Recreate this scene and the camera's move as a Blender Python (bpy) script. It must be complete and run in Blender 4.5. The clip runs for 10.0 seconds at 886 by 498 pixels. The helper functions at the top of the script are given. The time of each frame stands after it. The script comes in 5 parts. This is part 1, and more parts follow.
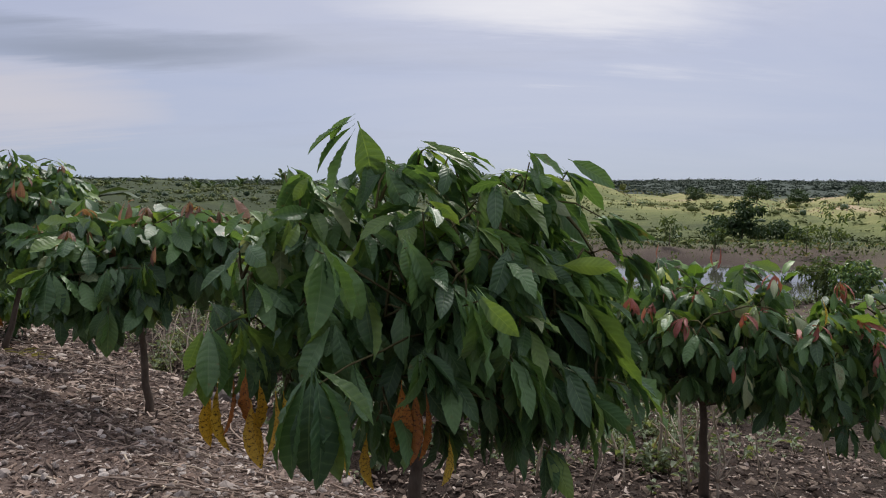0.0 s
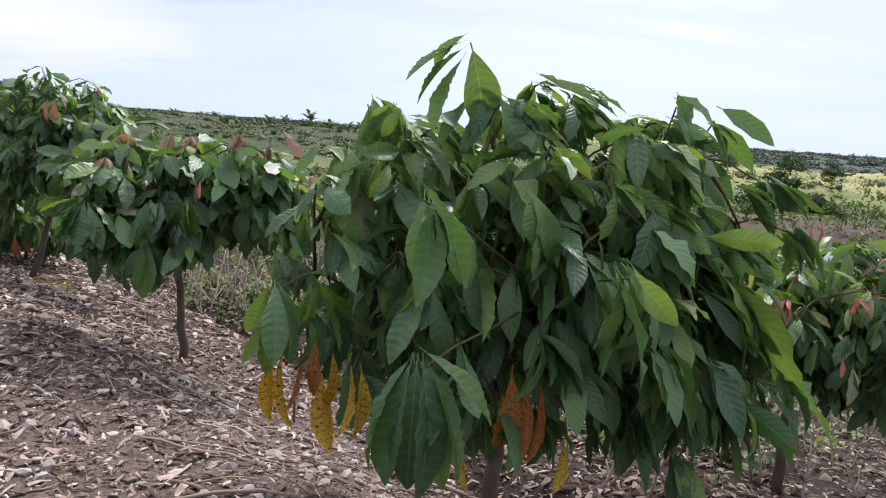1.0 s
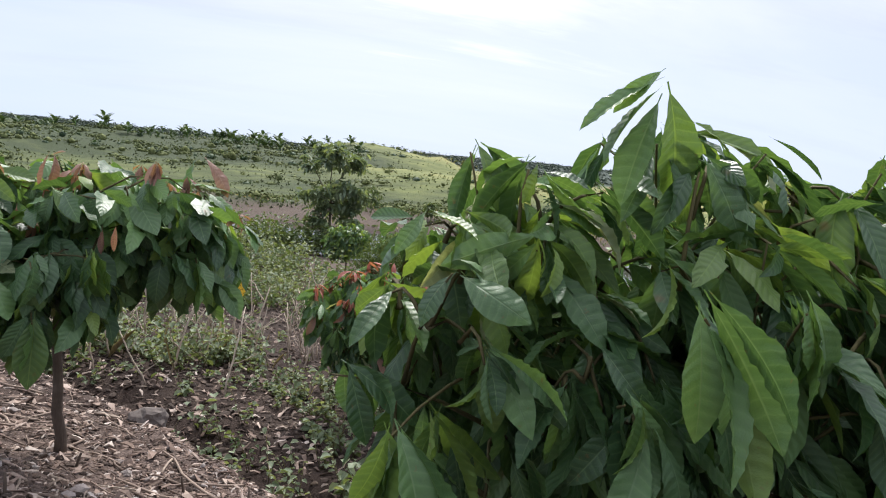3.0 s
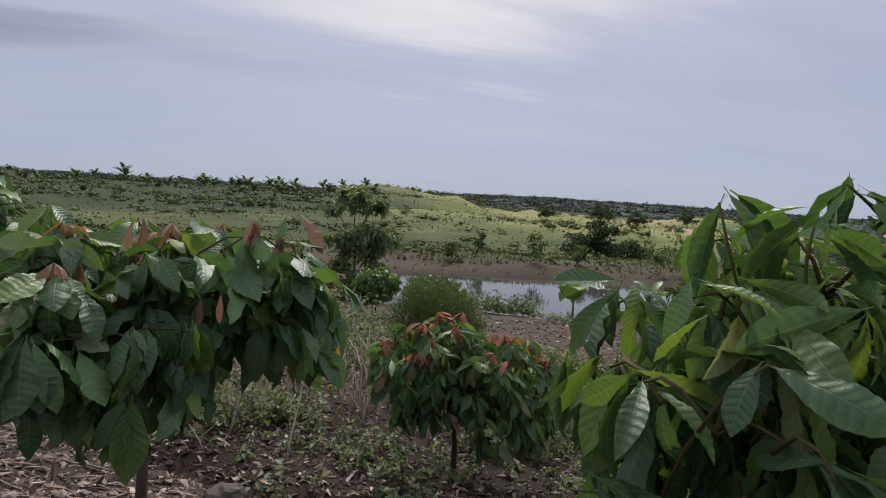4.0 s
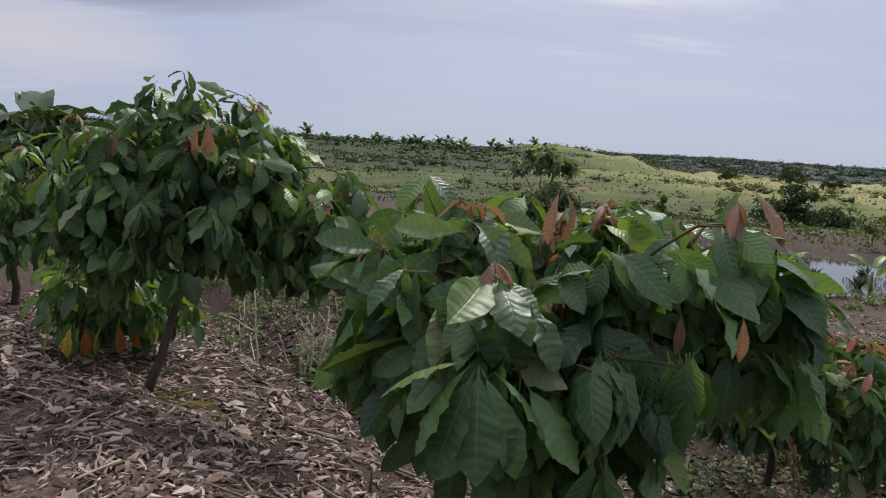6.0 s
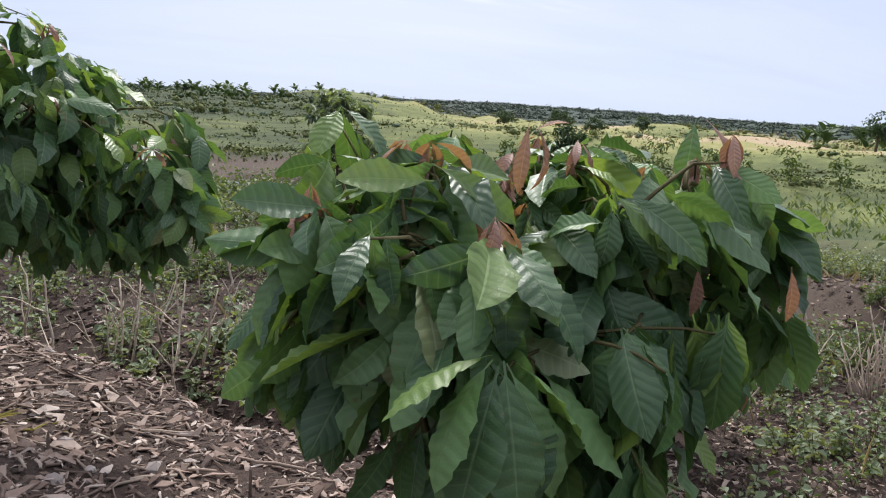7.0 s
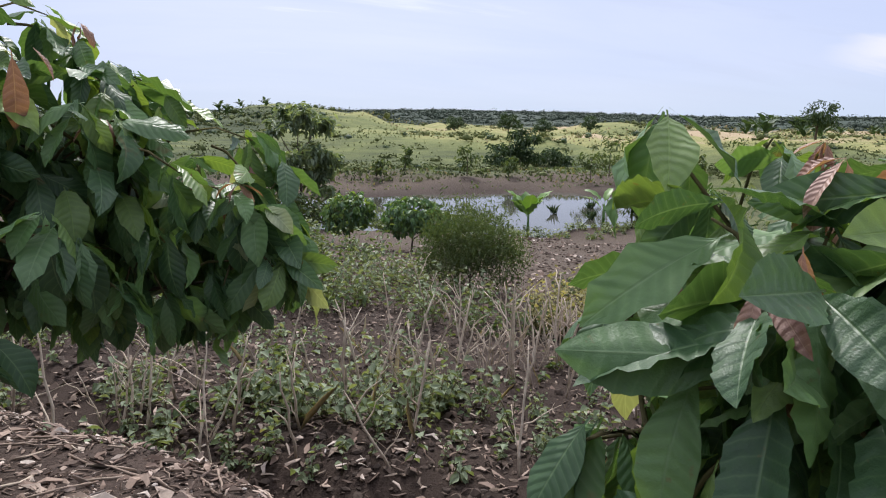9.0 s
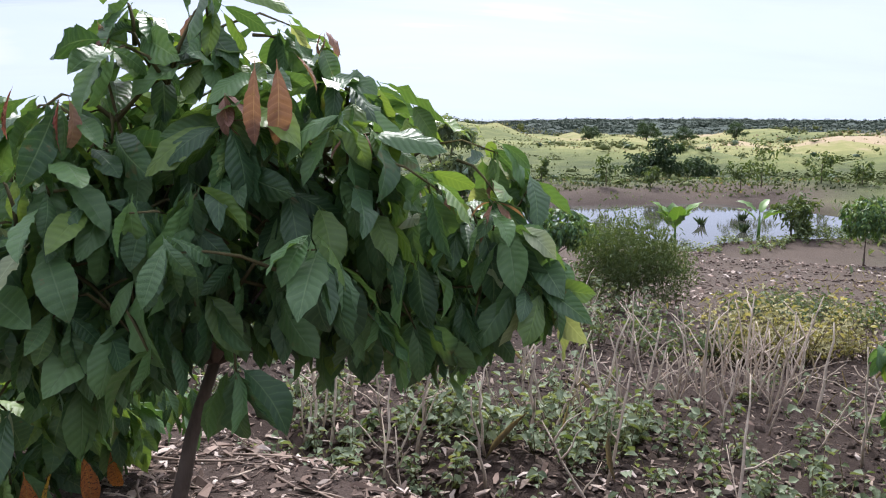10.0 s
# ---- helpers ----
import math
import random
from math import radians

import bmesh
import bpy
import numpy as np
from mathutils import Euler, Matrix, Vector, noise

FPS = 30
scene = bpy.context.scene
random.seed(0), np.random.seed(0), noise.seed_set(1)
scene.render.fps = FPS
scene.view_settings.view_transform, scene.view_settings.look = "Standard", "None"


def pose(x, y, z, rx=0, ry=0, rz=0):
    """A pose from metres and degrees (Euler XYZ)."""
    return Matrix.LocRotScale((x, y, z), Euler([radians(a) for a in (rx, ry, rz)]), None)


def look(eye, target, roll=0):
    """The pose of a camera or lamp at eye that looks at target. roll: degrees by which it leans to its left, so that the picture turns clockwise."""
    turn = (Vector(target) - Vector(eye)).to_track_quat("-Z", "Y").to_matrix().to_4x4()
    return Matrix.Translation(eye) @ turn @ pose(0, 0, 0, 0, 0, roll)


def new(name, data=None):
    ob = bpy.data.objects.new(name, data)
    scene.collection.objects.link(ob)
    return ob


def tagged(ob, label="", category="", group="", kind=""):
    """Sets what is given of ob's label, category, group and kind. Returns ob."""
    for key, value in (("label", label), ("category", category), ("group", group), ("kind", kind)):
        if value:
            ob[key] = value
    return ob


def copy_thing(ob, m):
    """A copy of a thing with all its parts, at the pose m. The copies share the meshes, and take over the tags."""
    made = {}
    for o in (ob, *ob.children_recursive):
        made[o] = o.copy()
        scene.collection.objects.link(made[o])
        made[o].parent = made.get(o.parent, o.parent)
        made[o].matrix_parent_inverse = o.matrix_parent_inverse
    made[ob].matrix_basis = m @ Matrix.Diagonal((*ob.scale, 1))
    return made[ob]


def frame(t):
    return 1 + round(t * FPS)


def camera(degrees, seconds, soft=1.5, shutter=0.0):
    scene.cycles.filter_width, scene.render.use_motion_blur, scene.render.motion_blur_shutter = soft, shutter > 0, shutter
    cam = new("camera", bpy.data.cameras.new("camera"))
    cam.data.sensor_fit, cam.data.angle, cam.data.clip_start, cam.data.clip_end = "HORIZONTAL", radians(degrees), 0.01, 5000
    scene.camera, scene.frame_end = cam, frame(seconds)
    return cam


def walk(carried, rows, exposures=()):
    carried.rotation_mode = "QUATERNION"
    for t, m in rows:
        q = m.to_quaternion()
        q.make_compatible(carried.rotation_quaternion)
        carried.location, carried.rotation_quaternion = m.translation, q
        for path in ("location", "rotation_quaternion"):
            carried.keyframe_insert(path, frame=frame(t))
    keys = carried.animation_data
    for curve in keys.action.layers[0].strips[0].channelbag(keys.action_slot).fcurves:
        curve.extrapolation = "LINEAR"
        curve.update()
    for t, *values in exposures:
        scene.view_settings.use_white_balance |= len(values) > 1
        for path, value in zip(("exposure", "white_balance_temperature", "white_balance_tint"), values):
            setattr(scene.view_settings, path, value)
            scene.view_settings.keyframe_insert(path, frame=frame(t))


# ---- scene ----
cam = camera(64.0, 10.0, soft=1.1)
METRES, EYE, TILT, LEAN, TURN = 6.6, 1.55, -5.1, -0.4, 0.0
ROWS = [
    (0.0, 0.0, 0.0, 0.0, 0.0, 0.0, 0.0),
    (0.5, -0.0261, 0.0451, -0.0018, 1.95, -3.0, -1.7),
    (1.0, -0.05, 0.0775, 0.0, 1.81, -4.01, -3.69),
    (1.5, -0.0937, 0.1054, 0.0078, -4.82, -3.95, -2.42),
    (2.0, -0.1207, 0.1279, 0.0133, -5.86, -3.72, -1.05),
    (2.2, -0.1322, 0.1443, 0.0138, -5.638, -0.962, -3.006),
    (3.3, -0.2114, 0.2187, 0.0252, -14.85, -2.62, -3.434),
    (3.5, -0.2249, 0.2306, 0.027, -14.48, -2.73, -2.79),
    (4.0, -0.2543, 0.2746, 0.0295, -12.05, 0.85, -1.94),
    (4.5, -0.2882, 0.3037, 0.032, -3.43, 0.88, -0.85),
    (5.0, -0.338, 0.3446, 0.0358, -5.13, 0.29, -1.21),
    (5.5, -0.3787, 0.3921, 0.0351, 0.76, -0.13, -2.97),
    (5.7, -0.393, 0.4103, 0.0384, 2.178, -1.525, -3.429),
    (6.8, -0.4699, 0.518, 0.0353, -12.11, -5.296, -2.111),
    (7.0, -0.479, 0.5303, 0.0352, -15.99, -6.5, -1.59),
    (7.5, -0.5004, 0.5845, 0.04, -18.0, -5.39, -1.74),
    (8.0, -0.523, 0.6169, 0.0406, -21.81, -3.17, -0.25),
    (8.5, -0.5507, 0.6457, 0.0425, -24.76, -6.44, 2.86),
    (9.0, -0.567, 0.6851, 0.0441, -20.04, -5.88, 1.38),
    (9.5, -0.5854, 0.7288, 0.0467, -11.71, -4.94, -0.56),
    (10.0, -0.6214, 0.7523, 0.0491, -9.51, -4.74, 1.61),
]
EXPOSURES = [(0.0, -0.48, 6500, 12), (0.6, -0.12, 6450, 12), (1.2, 0.42, 6250, 13), (2.2, 0.44, 6250, 13), (3.4, 0.0, 6450, 12), (3.9, -0.54, 6500, 13),
             (4.5, -0.68, 6500, 13), (5.7, -0.62, 6500, 13), (6.8, 0.16, 6350, 13), (7.5, 0.10, 6350, 13), (8.0, -0.10, 6350, 13), (8.5, -0.14, 6350, 13), (9.2, 0.18, 6250, 13), (10.0, 0.42, 6100, 15)]
walk(cam, [(t, pose(0, 0, EYE, TILT, LEAN, TURN) @ pose(METRES * x, METRES * y, METRES * z, 90 + pitch, roll, yaw))
           for t, x, y, z, yaw, pitch, roll in ROWS], EXPOSURES)

# ---- sky and sun ----
SUN_AZ, SUN_EL = radians(14), radians(46)
SUN_DIR = Vector((math.sin(SUN_AZ) * math.cos(SUN_EL), math.cos(SUN_AZ) * math.cos(SUN_EL), math.sin(SUN_EL)))
sun = new("sun", bpy.data.lights.new("sun", "SUN"))
sun.data.energy, sun.data.angle, sun.data.color = 4.4, radians(11), (1.0, 0.96, 0.9)
sun.matrix_world = look(SUN_DIR * 50, (0, 0, 0))


class Nodes:
    """Short hand for a node tree."""

    def __init__(self, tree):
        self.tree = tree
        tree.nodes.clear()

    def add(self, kind, **sets):
        node = self.tree.nodes.new(kind)
        for key, value in sets.items():
            if key == "operation":
                node.operation = value
            elif key == "blend_type":
                node.blend_type = value
            elif key == "data_type":
                node.data_type = value
            elif key == "use_clamp":
                node.use_clamp = value
            elif key == "attribute_name":
                node.attribute_name = value
            elif key == "sky_type":
                node.sky_type = value
            elif key == "sun_disc":
                node.sun_disc = value
            elif key == "sun_elevation":
                node.sun_elevation = value
            elif key == "sun_rotation":
                node.sun_rotation = value
            else:
                slot = node.inputs[int(key[1:])] if key[0] == "i" and key[1:].isdigit() else node.inputs[key.replace("_", " ")]
                if isinstance(value, bpy.types.NodeSocket):
                    self.tree.links.new(value, slot)
                else:
                    slot.default_value = value
        return node

    def math(self, op, a, b=0.0, clamp=False):
        return self.add("ShaderNodeMath", operation=op, use_clamp=clamp, i0=a, i1=b).outputs[0]

    def mix(self, fac, a, b, blend="MIX"):
        node = self.add("ShaderNodeMix", data_type="RGBA", blend_type=blend)
        for k, v in ((0, fac), (6, a), (7, b)):
            if isinstance(v, bpy.types.NodeSocket):
                self.tree.links.new(v, node.inputs[k])
            elif k == 0:
                node.inputs[k].default_value = v
            else:
                node.inputs[k].default_value = (*v[:3], 1)
        return node.outputs[2]

    def ramp(self, fac, *stops):
        node = self.tree.nodes.new("ShaderNodeValToRGB")
        el = node.color_ramp.elements
        while len(el) < len(stops):
            el.new(0.5)
        for e, (p, c) in zip(el, stops):
            e.position, e.color = p, (*c, 1) if isinstance(c, tuple) else (c, c, c, 1)
        self.tree.links.new(fac, node.inputs[0])
        return node.outputs[0]

    def noise(self, vector, scale, detail=4.0, rough=0.55, distort=0.0):
        return self.add("ShaderNodeTexNoise", Vector=vector, Scale=scale, Detail=detail, Roughness=rough, Distortion=distort).outputs[0]

    def link(self, a, b):
        self.tree.links.new(a, b)


world = bpy.data.worlds.new("overcast_sky")
scene.world = world
world.use_nodes = True
n = Nodes(world.node_tree)
way = n.add("ShaderNodeTexCoord").outputs["Generated"]
sep = n.add("ShaderNodeSeparateXYZ", i0=way)
up = n.math("MAXIMUM", sep.outputs[2], 0.0)
nishita = n.add("ShaderNodeTexSky", sky_type="NISHITA", sun_disc=False, sun_elevation=SUN_EL, sun_rotation=SUN_AZ).outputs[0]
clear = n.mix(1.0, nishita, (0.1, 0.1, 0.1), "MULTIPLY")
# cloud layer seen in perspective: project the direction on a flat deck
deck = n.add("ShaderNodeCombineXYZ", i0=n.math("DIVIDE", sep.outputs[0], n.math("ADD", up, 0.16)),
             i1=n.math("DIVIDE", sep.outputs[1], n.math("ADD", up, 0.16)), i2=0.0).outputs[0]
big = n.noise(n.add("ShaderNodeVectorMath", operation="MULTIPLY", i0=deck, i1=(0.55, 1.0, 1)).outputs[0], 0.75, 6, 0.55, 0.5)
streak = n.noise(n.add("ShaderNodeVectorMath", operation="MULTIPLY", i0=deck, i1=(0.3, 1.2, 1)).outputs[0], 1.6, 7, 0.6, 0.3)
veil = n.ramp(up, (0.0, (0.59, 0.71, 0.89)), (0.07, (0.60, 0.69, 0.92)), (0.25, (0.60, 0.665, 0.90)), (0.5, (1.12, 1.15, 1.28)), (0.9, (1.95, 1.97, 2.12)))
lit = n.ramp(big, (0.40, 0.0), (0.62, 1.0))
cloud = n.mix(n.math("MULTIPLY", lit, n.math("MULTIPLY", up, 2.2, True)), veil, (0.74, 0.78, 0.93))
dark = n.ramp(streak, (0.28, 1.0), (0.46, 0.0))
cloud = n.mix(n.math("MULTIPLY", n.math("MULTIPLY", dark, 0.3), n.math("MULTIPLY", up, 6.0, True)), cloud, (0.42, 0.46, 0.58))
toward = n.add("ShaderNodeVectorMath", operation="DOT_PRODUCT", i0=way, i1=tuple(SUN_DIR)).outputs["Value"]
glow = n.math("POWER", n.math("MAXIMUM", toward, 0.0), 7.0)
cloud = n.mix(n.math("MULTIPLY", glow, n.math("ADD", n.math("MULTIPLY", big, 1.1), -0.05)), cloud, (1.7, 1.65, 1.6))
azim = n.math("ARCTAN2", sep.outputs[0], sep.outputs[1])
elev = n.math("ARCSINE", sep.outputs[2])


def patch(az, el, wide, high, shift, sharp):
    """How far a direction lies inside a ragged bank of cloud, 0 to 1."""
    wob = n.math("MULTIPLY", n.math("SUBTRACT", streak, 0.5), shift)
    a = n.math("DIVIDE", n.math("SUBTRACT", azim, radians(az)), radians(wide))
    e = n.math("DIVIDE", n.math("ADD", n.math("SUBTRACT", elev, radians(el)), wob), radians(high))
    r = n.math("ADD", n.math("MULTIPLY", a, a), n.math("MULTIPLY", e, e))
    return n.math("POWER", n.math("SUBTRACT", 1.0, r, True), sharp)


cloud = n.mix(n.math("MULTIPLY", patch(-24, 9.6, 15, 1.7, 0.09, 1.2), 0.85), cloud, (0.38, 0.43, 0.55))
cloud = n.mix(n.math("MULTIPLY", patch(-31, 5.6, 11, 3.4, 0.14, 0.9), 0.8), cloud, (0.88, 0.85, 0.91))
cloud = n.mix(n.math("MULTIPLY", patch(-34, 14.8, 9, 2.6, 0.16, 1.0), 0.6), cloud, (0.86, 0.86, 0.94))
cloud = n.mix(n.math("MULTIPLY", patch(12, 17.5, 24, 8.5, 0.45, 1.5), n.ramp(big, (0.30, 0.25), (0.58, 1.0))), cloud, (1.35, 1.33, 1.32))
cloud = n.mix(n.math("MULTIPLY", patch(54, 4.6, 7, 1.6, 0.08, 1.5), 0.9), cloud, (1.0, 0.97, 0.98))
# the far side of the sky, away from the sun, is a darker cloud
cloud = n.mix(1.0, cloud, n.ramp(n.math("ADD", n.math("MULTIPLY", toward, 0.5), 0.5), (0.12, 0.22), (0.5, 1.0)), "MULTIPLY")
overcast = n.mix(0.9, clear, cloud)
n.link(n.add("ShaderNodeBackground", Color=overcast, Strength=1.0).outputs[0], n.add("ShaderNodeOutputWorld").inputs[0])

# ---- materials ----


def material(name):
    m = bpy.data.materials.new(name)
    m.use_nodes = True
    return m, Nodes(m.node_tree)


def finish(n, colour, rough, bump=None, depth=0.01, strength=0.5, spec=0.4, thin=0.0, thin_colour=None):
    sets = dict(Base_Color=colour, Roughness=rough)
    p = n.add("ShaderNodeBsdfPrincipled", **sets)
    p.inputs["Specular IOR Level"].default_value = spec
    if bump is not None:
        b = n.add("ShaderNodeBump", Strength=strength, Distance=depth, Height=bump)
        n.link(b.outputs[0], p.inputs["Normal"])
    shader = p.outputs[0]
    if thin:
        t = n.add("ShaderNodeBsdfTranslucent", Color=thin_colour)
        mixed = n.add("ShaderNodeMixShader", i0=thin, i1=shader, i2=t.outputs[0])
        shader = mixed.outputs[0]
    n.link(shader, n.add("ShaderNodeOutputMaterial").inputs[0])


def leaf_material(name, low, high, vein, rough=0.42, thin=0.3, spots=None, joined=False):
    """A leaf blade with midrib, side veins and mottling; colour varies from leaf to leaf."""
    m, n = material(name)
    uv = n.add("ShaderNodeTexCoord").outputs["UV"]
    s = n.add("ShaderNodeSeparateXYZ", i0=uv)
    side = n.math("ABSOLUTE", n.math("SUBTRACT", n.math("MULTIPLY", s.outputs[0], 2.0), 1.0))
    rib = n.math("SUBTRACT", 1.0, n.math("MULTIPLY", side, 14.0), True)
    ridge = n.math("SINE", n.math("MULTIPLY", n.math("ADD", n.math("SUBTRACT", n.math("MULTIPLY", s.outputs[1], 9.5), n.math("MULTIPLY", side, 1.6)), n.math("ADD", n.math("MULTIPLY", n.noise(uv, 3.0, 2), 0.3), 0.1)), 6.283))
    line = n.math("MULTIPLY", n.math("POWER", n.math("MAXIMUM", ridge, 0.0), 10.0), 0.35)
    veins = n.math("MAXIMUM", rib, line)
    pick = n.add("ShaderNodeNewGeometry").outputs["Random Per Island"] if joined else n.add("ShaderNodeObjectInfo").outputs["Random"]
    place = n.add("ShaderNodeTexCoord").outputs["Object"]
    mott = n.noise(place, 22.0, 4, 0.6)
    tone = n.math("ADD", n.math("MULTIPLY", n.math("POWER", pick, 1.7), 0.8), n.math("MULTIPLY", mott, 0.3), True)
    colour = n.mix(tone, low, high)
    trough = n.math("MULTIPLY", n.math("SUBTRACT", 1.0, ridge), 0.06)
    colour = n.mix(trough, colour, tuple(c * 0.45 for c in low))
    colour = n.mix(n.math("MULTIPLY", veins, 0.6), colour, vein)
    if spots:
        dots = n.noise(place, 30.0, 4, 0.75)
        colour = n.mix(n.ramp(dots, (0.53, 0.0), (0.60, 1.0)), colour, spots)
    else:
        scorch = n.noise(n.add("ShaderNodeVectorMath", operation="ADD", i0=place, i1=n.add("ShaderNodeCombineXYZ", i0=n.math("MULTIPLY", pick, 40.0)).outputs[0]).outputs[0], 9.0, 3, 0.6)
        colour = n.mix(n.math("MULTIPLY", n.ramp(scorch, (0.66, 0.0), (0.74, 1.0)), 0.6), colour, (0.16, 0.10, 0.04))
    relief = n.math("SUBTRACT", n.math("MULTIPLY", n.math("ADD", ridge, 1.0), -0.25), n.math("MULTIPLY", rib, 0.5))
    shine = n.math("ADD", n.math("MULTIPLY", mott, 0.3), rough - 0.03)
    glow = n.mix(1.0, colour, (2.0, 1.85, 0.75), "MULTIPLY")
    finish(n, colour, shine, n.math("ADD", relief, n.math("MULTIPLY", n.noise(place, 60.0, 3), 0.5)), 0.007, 0.36, 0.46, thin, glow)
    return m


LEAF_SETS = {
    "green": ((0.026, 0.068, 0.032), (0.138, 0.252, 0.088), (0.16, 0.25, 0.12), 0.33, 0.24, None),
    "light": ((0.072, 0.140, 0.042), (0.19, 0.285, 0.072), (0.2, 0.3, 0.08), 0.34, 0.3, None),
    "bronze": ((0.20, 0.10, 0.078), (0.37, 0.225, 0.175), (0.42, 0.28, 0.2), 0.5, 0.2, None),
    "red": ((0.27, 0.065, 0.06), (0.46, 0.21, 0.18), (0.5, 0.24, 0.18), 0.5, 0.2, None),
    "yellow": ((0.46, 0.27, 0.025), (0.64, 0.45, 0.07), (0.5, 0.36, 0.1), 0.55, 0.2, (0.05, 0.025, 0.012)),
    "orange": ((0.28, 0.09, 0.02), (0.44, 0.17, 0.03), (0.42, 0.24, 0.06), 0.55, 0.2, (0.07, 0.03, 0.015)),
    "pale": ((0.20, 0.25, 0.13), (0.34, 0.38, 0.24), (0.4, 0.45, 0.3), 0.5, 0.3, None),
    "weed": ((0.068, 0.105, 0.048), (0.235, 0.285, 0.175), (0.3, 0.36, 0.2), 0.5, 0.25, None),
    "paleweed": ((0.17, 0.17, 0.075), (0.40, 0.37, 0.19), (0.4, 0.38, 0.24), 0.6, 0.25, None),
    "treeleaf": ((0.085, 0.135, 0.090), (0.24, 0.30, 0.19), (0.2, 0.25, 0.14), 0.45, 0.3, None),
    "bushleaf": ((0.045, 0.080, 0.028), (0.125, 0.17, 0.065), (0.14, 0.2, 0.07), 0.5, 0.25, None),
    "farleaf": ((0.030, 0.060, 0.028), (0.075, 0.120, 0.055), (0.08, 0.13, 0.05), 0.6, 0.15, None),
    "straw": ((0.20, 0.16, 0.095), (0.40, 0.345, 0.23), (0.4, 0.35, 0.28), 0.7, 0.2, None),
    "banana": ((0.075, 0.16, 0.035), (0.15, 0.27, 0.06), (0.2, 0.32, 0.1), 0.4, 0.22, None),
}
MAT = {}
for key, (low, high, vein, rough, thin, spots) in LEAF_SETS.items():
    MAT[key] = leaf_material("leaf_" + key, low, high, vein, rough, thin, spots)
    MAT[key + "_j"] = leaf_material("leaf_" + key + "_mass", low, high, vein, rough, thin, spots, joined=True)


def bark_material(name, low, high, scale=1.0):
    m, n = material(name)
    place = n.add("ShaderNodeTexCoord").outputs["Object"]
    grain = n.noise(n.add("ShaderNodeVectorMath", operation="MULTIPLY", i0=place, i1=(60, 60, 14)).outputs[0], scale, 5, 0.65)
    patch = n.noise(place, 5.0, 3)
    colour = n.mix(grain, low, high)
    colour = n.mix(n.ramp(patch, (0.5, 0.0), (0.7, 0.5)), colour, tuple(c * 1.5 + 0.02 for c in high))
    colour = n.mix(n.math("MULTIPLY", n.add("ShaderNodeObjectInfo").outputs["Random"], 0.6), colour, low)
    finish(n, colour, 0.85, grain, 0.006, 0.8, 0.2)
    return m


MAT["bark"] = bark_material("cocoa_bark", (0.055, 0.041, 0.032), (0.19, 0.148, 0.115))
MAT["twig"] = bark_material("green_twig", (0.05, 0.045, 0.02), (0.14, 0.12, 0.05))
MAT["drywood"] = bark_material("dry_stalk", (0.26, 0.20, 0.15), (0.72, 0.62, 0.50))


def island_material(name, stops, rough=0.85, scale=60.0, bump=0.004, single=False):
    m, n = material(name)
    pick = n.add("ShaderNodeObjectInfo").outputs["Random"] if single else n.add("ShaderNodeNewGeometry").outputs["Random Per Island"]
    place = n.add("ShaderNodeTexCoord").outputs["Object"]
    grain = n.noise(place, scale, 5, 0.65)
    colour = n.ramp(pick, *stops)
    colour = n.mix(n.math("MULTIPLY", grain, 0.55), colour, (0.08, 0.06, 0.05))
    finish(n, colour, rough, grain, bump, 0.6, 0.25)
    return m


MAT["chips"] = island_material("mulch_chips", ((0.0, (0.075, 0.050, 0.038)), (0.35, (0.19, 0.13, 0.10)), (0.66, (0.36, 0.265, 0.21)), (0.88, (0.52, 0.42, 0.35)), (1.0, (0.70, 0.61, 0.54))))
MAT["stones"] = island_material("pale_stones", ((0.0, (0.20, 0.165, 0.145)), (0.5, (0.36, 0.31, 0.28)), (1.0, (0.60, 0.54, 0.49))), 0.9, 40.0, 0.01)
MAT["chips_single"] = island_material("single_chips", ((0.0, (0.15, 0.105, 0.08)), (0.5, (0.33, 0.25, 0.20)), (1.0, (0.56, 0.46, 0.38))), single=True)
MAT["clod_dark"] = island_material("dark_clods", ((0.0, (0.022, 0.016, 0.012)), (0.8, (0.07, 0.05, 0.038)), (1.0, (0.16, 0.12, 0.09))), 0.95, 30.0, 0.01)
MAT["clod"] = island_material("clods", ((0.0, (0.06, 0.043, 0.033)), (1.0, (0.17, 0.13, 0.10))), 0.95, 30.0, 0.01)
MAT["litter"] = island_material("dark_litter", ((0.0, (0.035, 0.025, 0.019)), (0.6, (0.13, 0.092, 0.07)), (1.0, (0.40, 0.32, 0.25))), 0.9)
MAT["rock"] = island_material("grey_rock", ((0.0, (0.13, 0.11, 0.10)), (1.0, (0.16, 0.14, 0.125))), 0.9, 14.0, 0.02)
MAT["sticks"] = island_material("litter_sticks", ((0.0, (0.12, 0.085, 0.065)), (0.5, (0.30, 0.22, 0.17)), (1.0, (0.55, 0.46, 0.36))), 0.8, 50.0)


MEADOW = ((0.06, (0.036, 0.048, 0.024)), (0.28, (0.080, 0.095, 0.038)), (0.52, (0.150, 0.168, 0.060)), (0.78, (0.255, 0.245, 0.095)), (1.0, (0.38, 0.29, 0.19)))


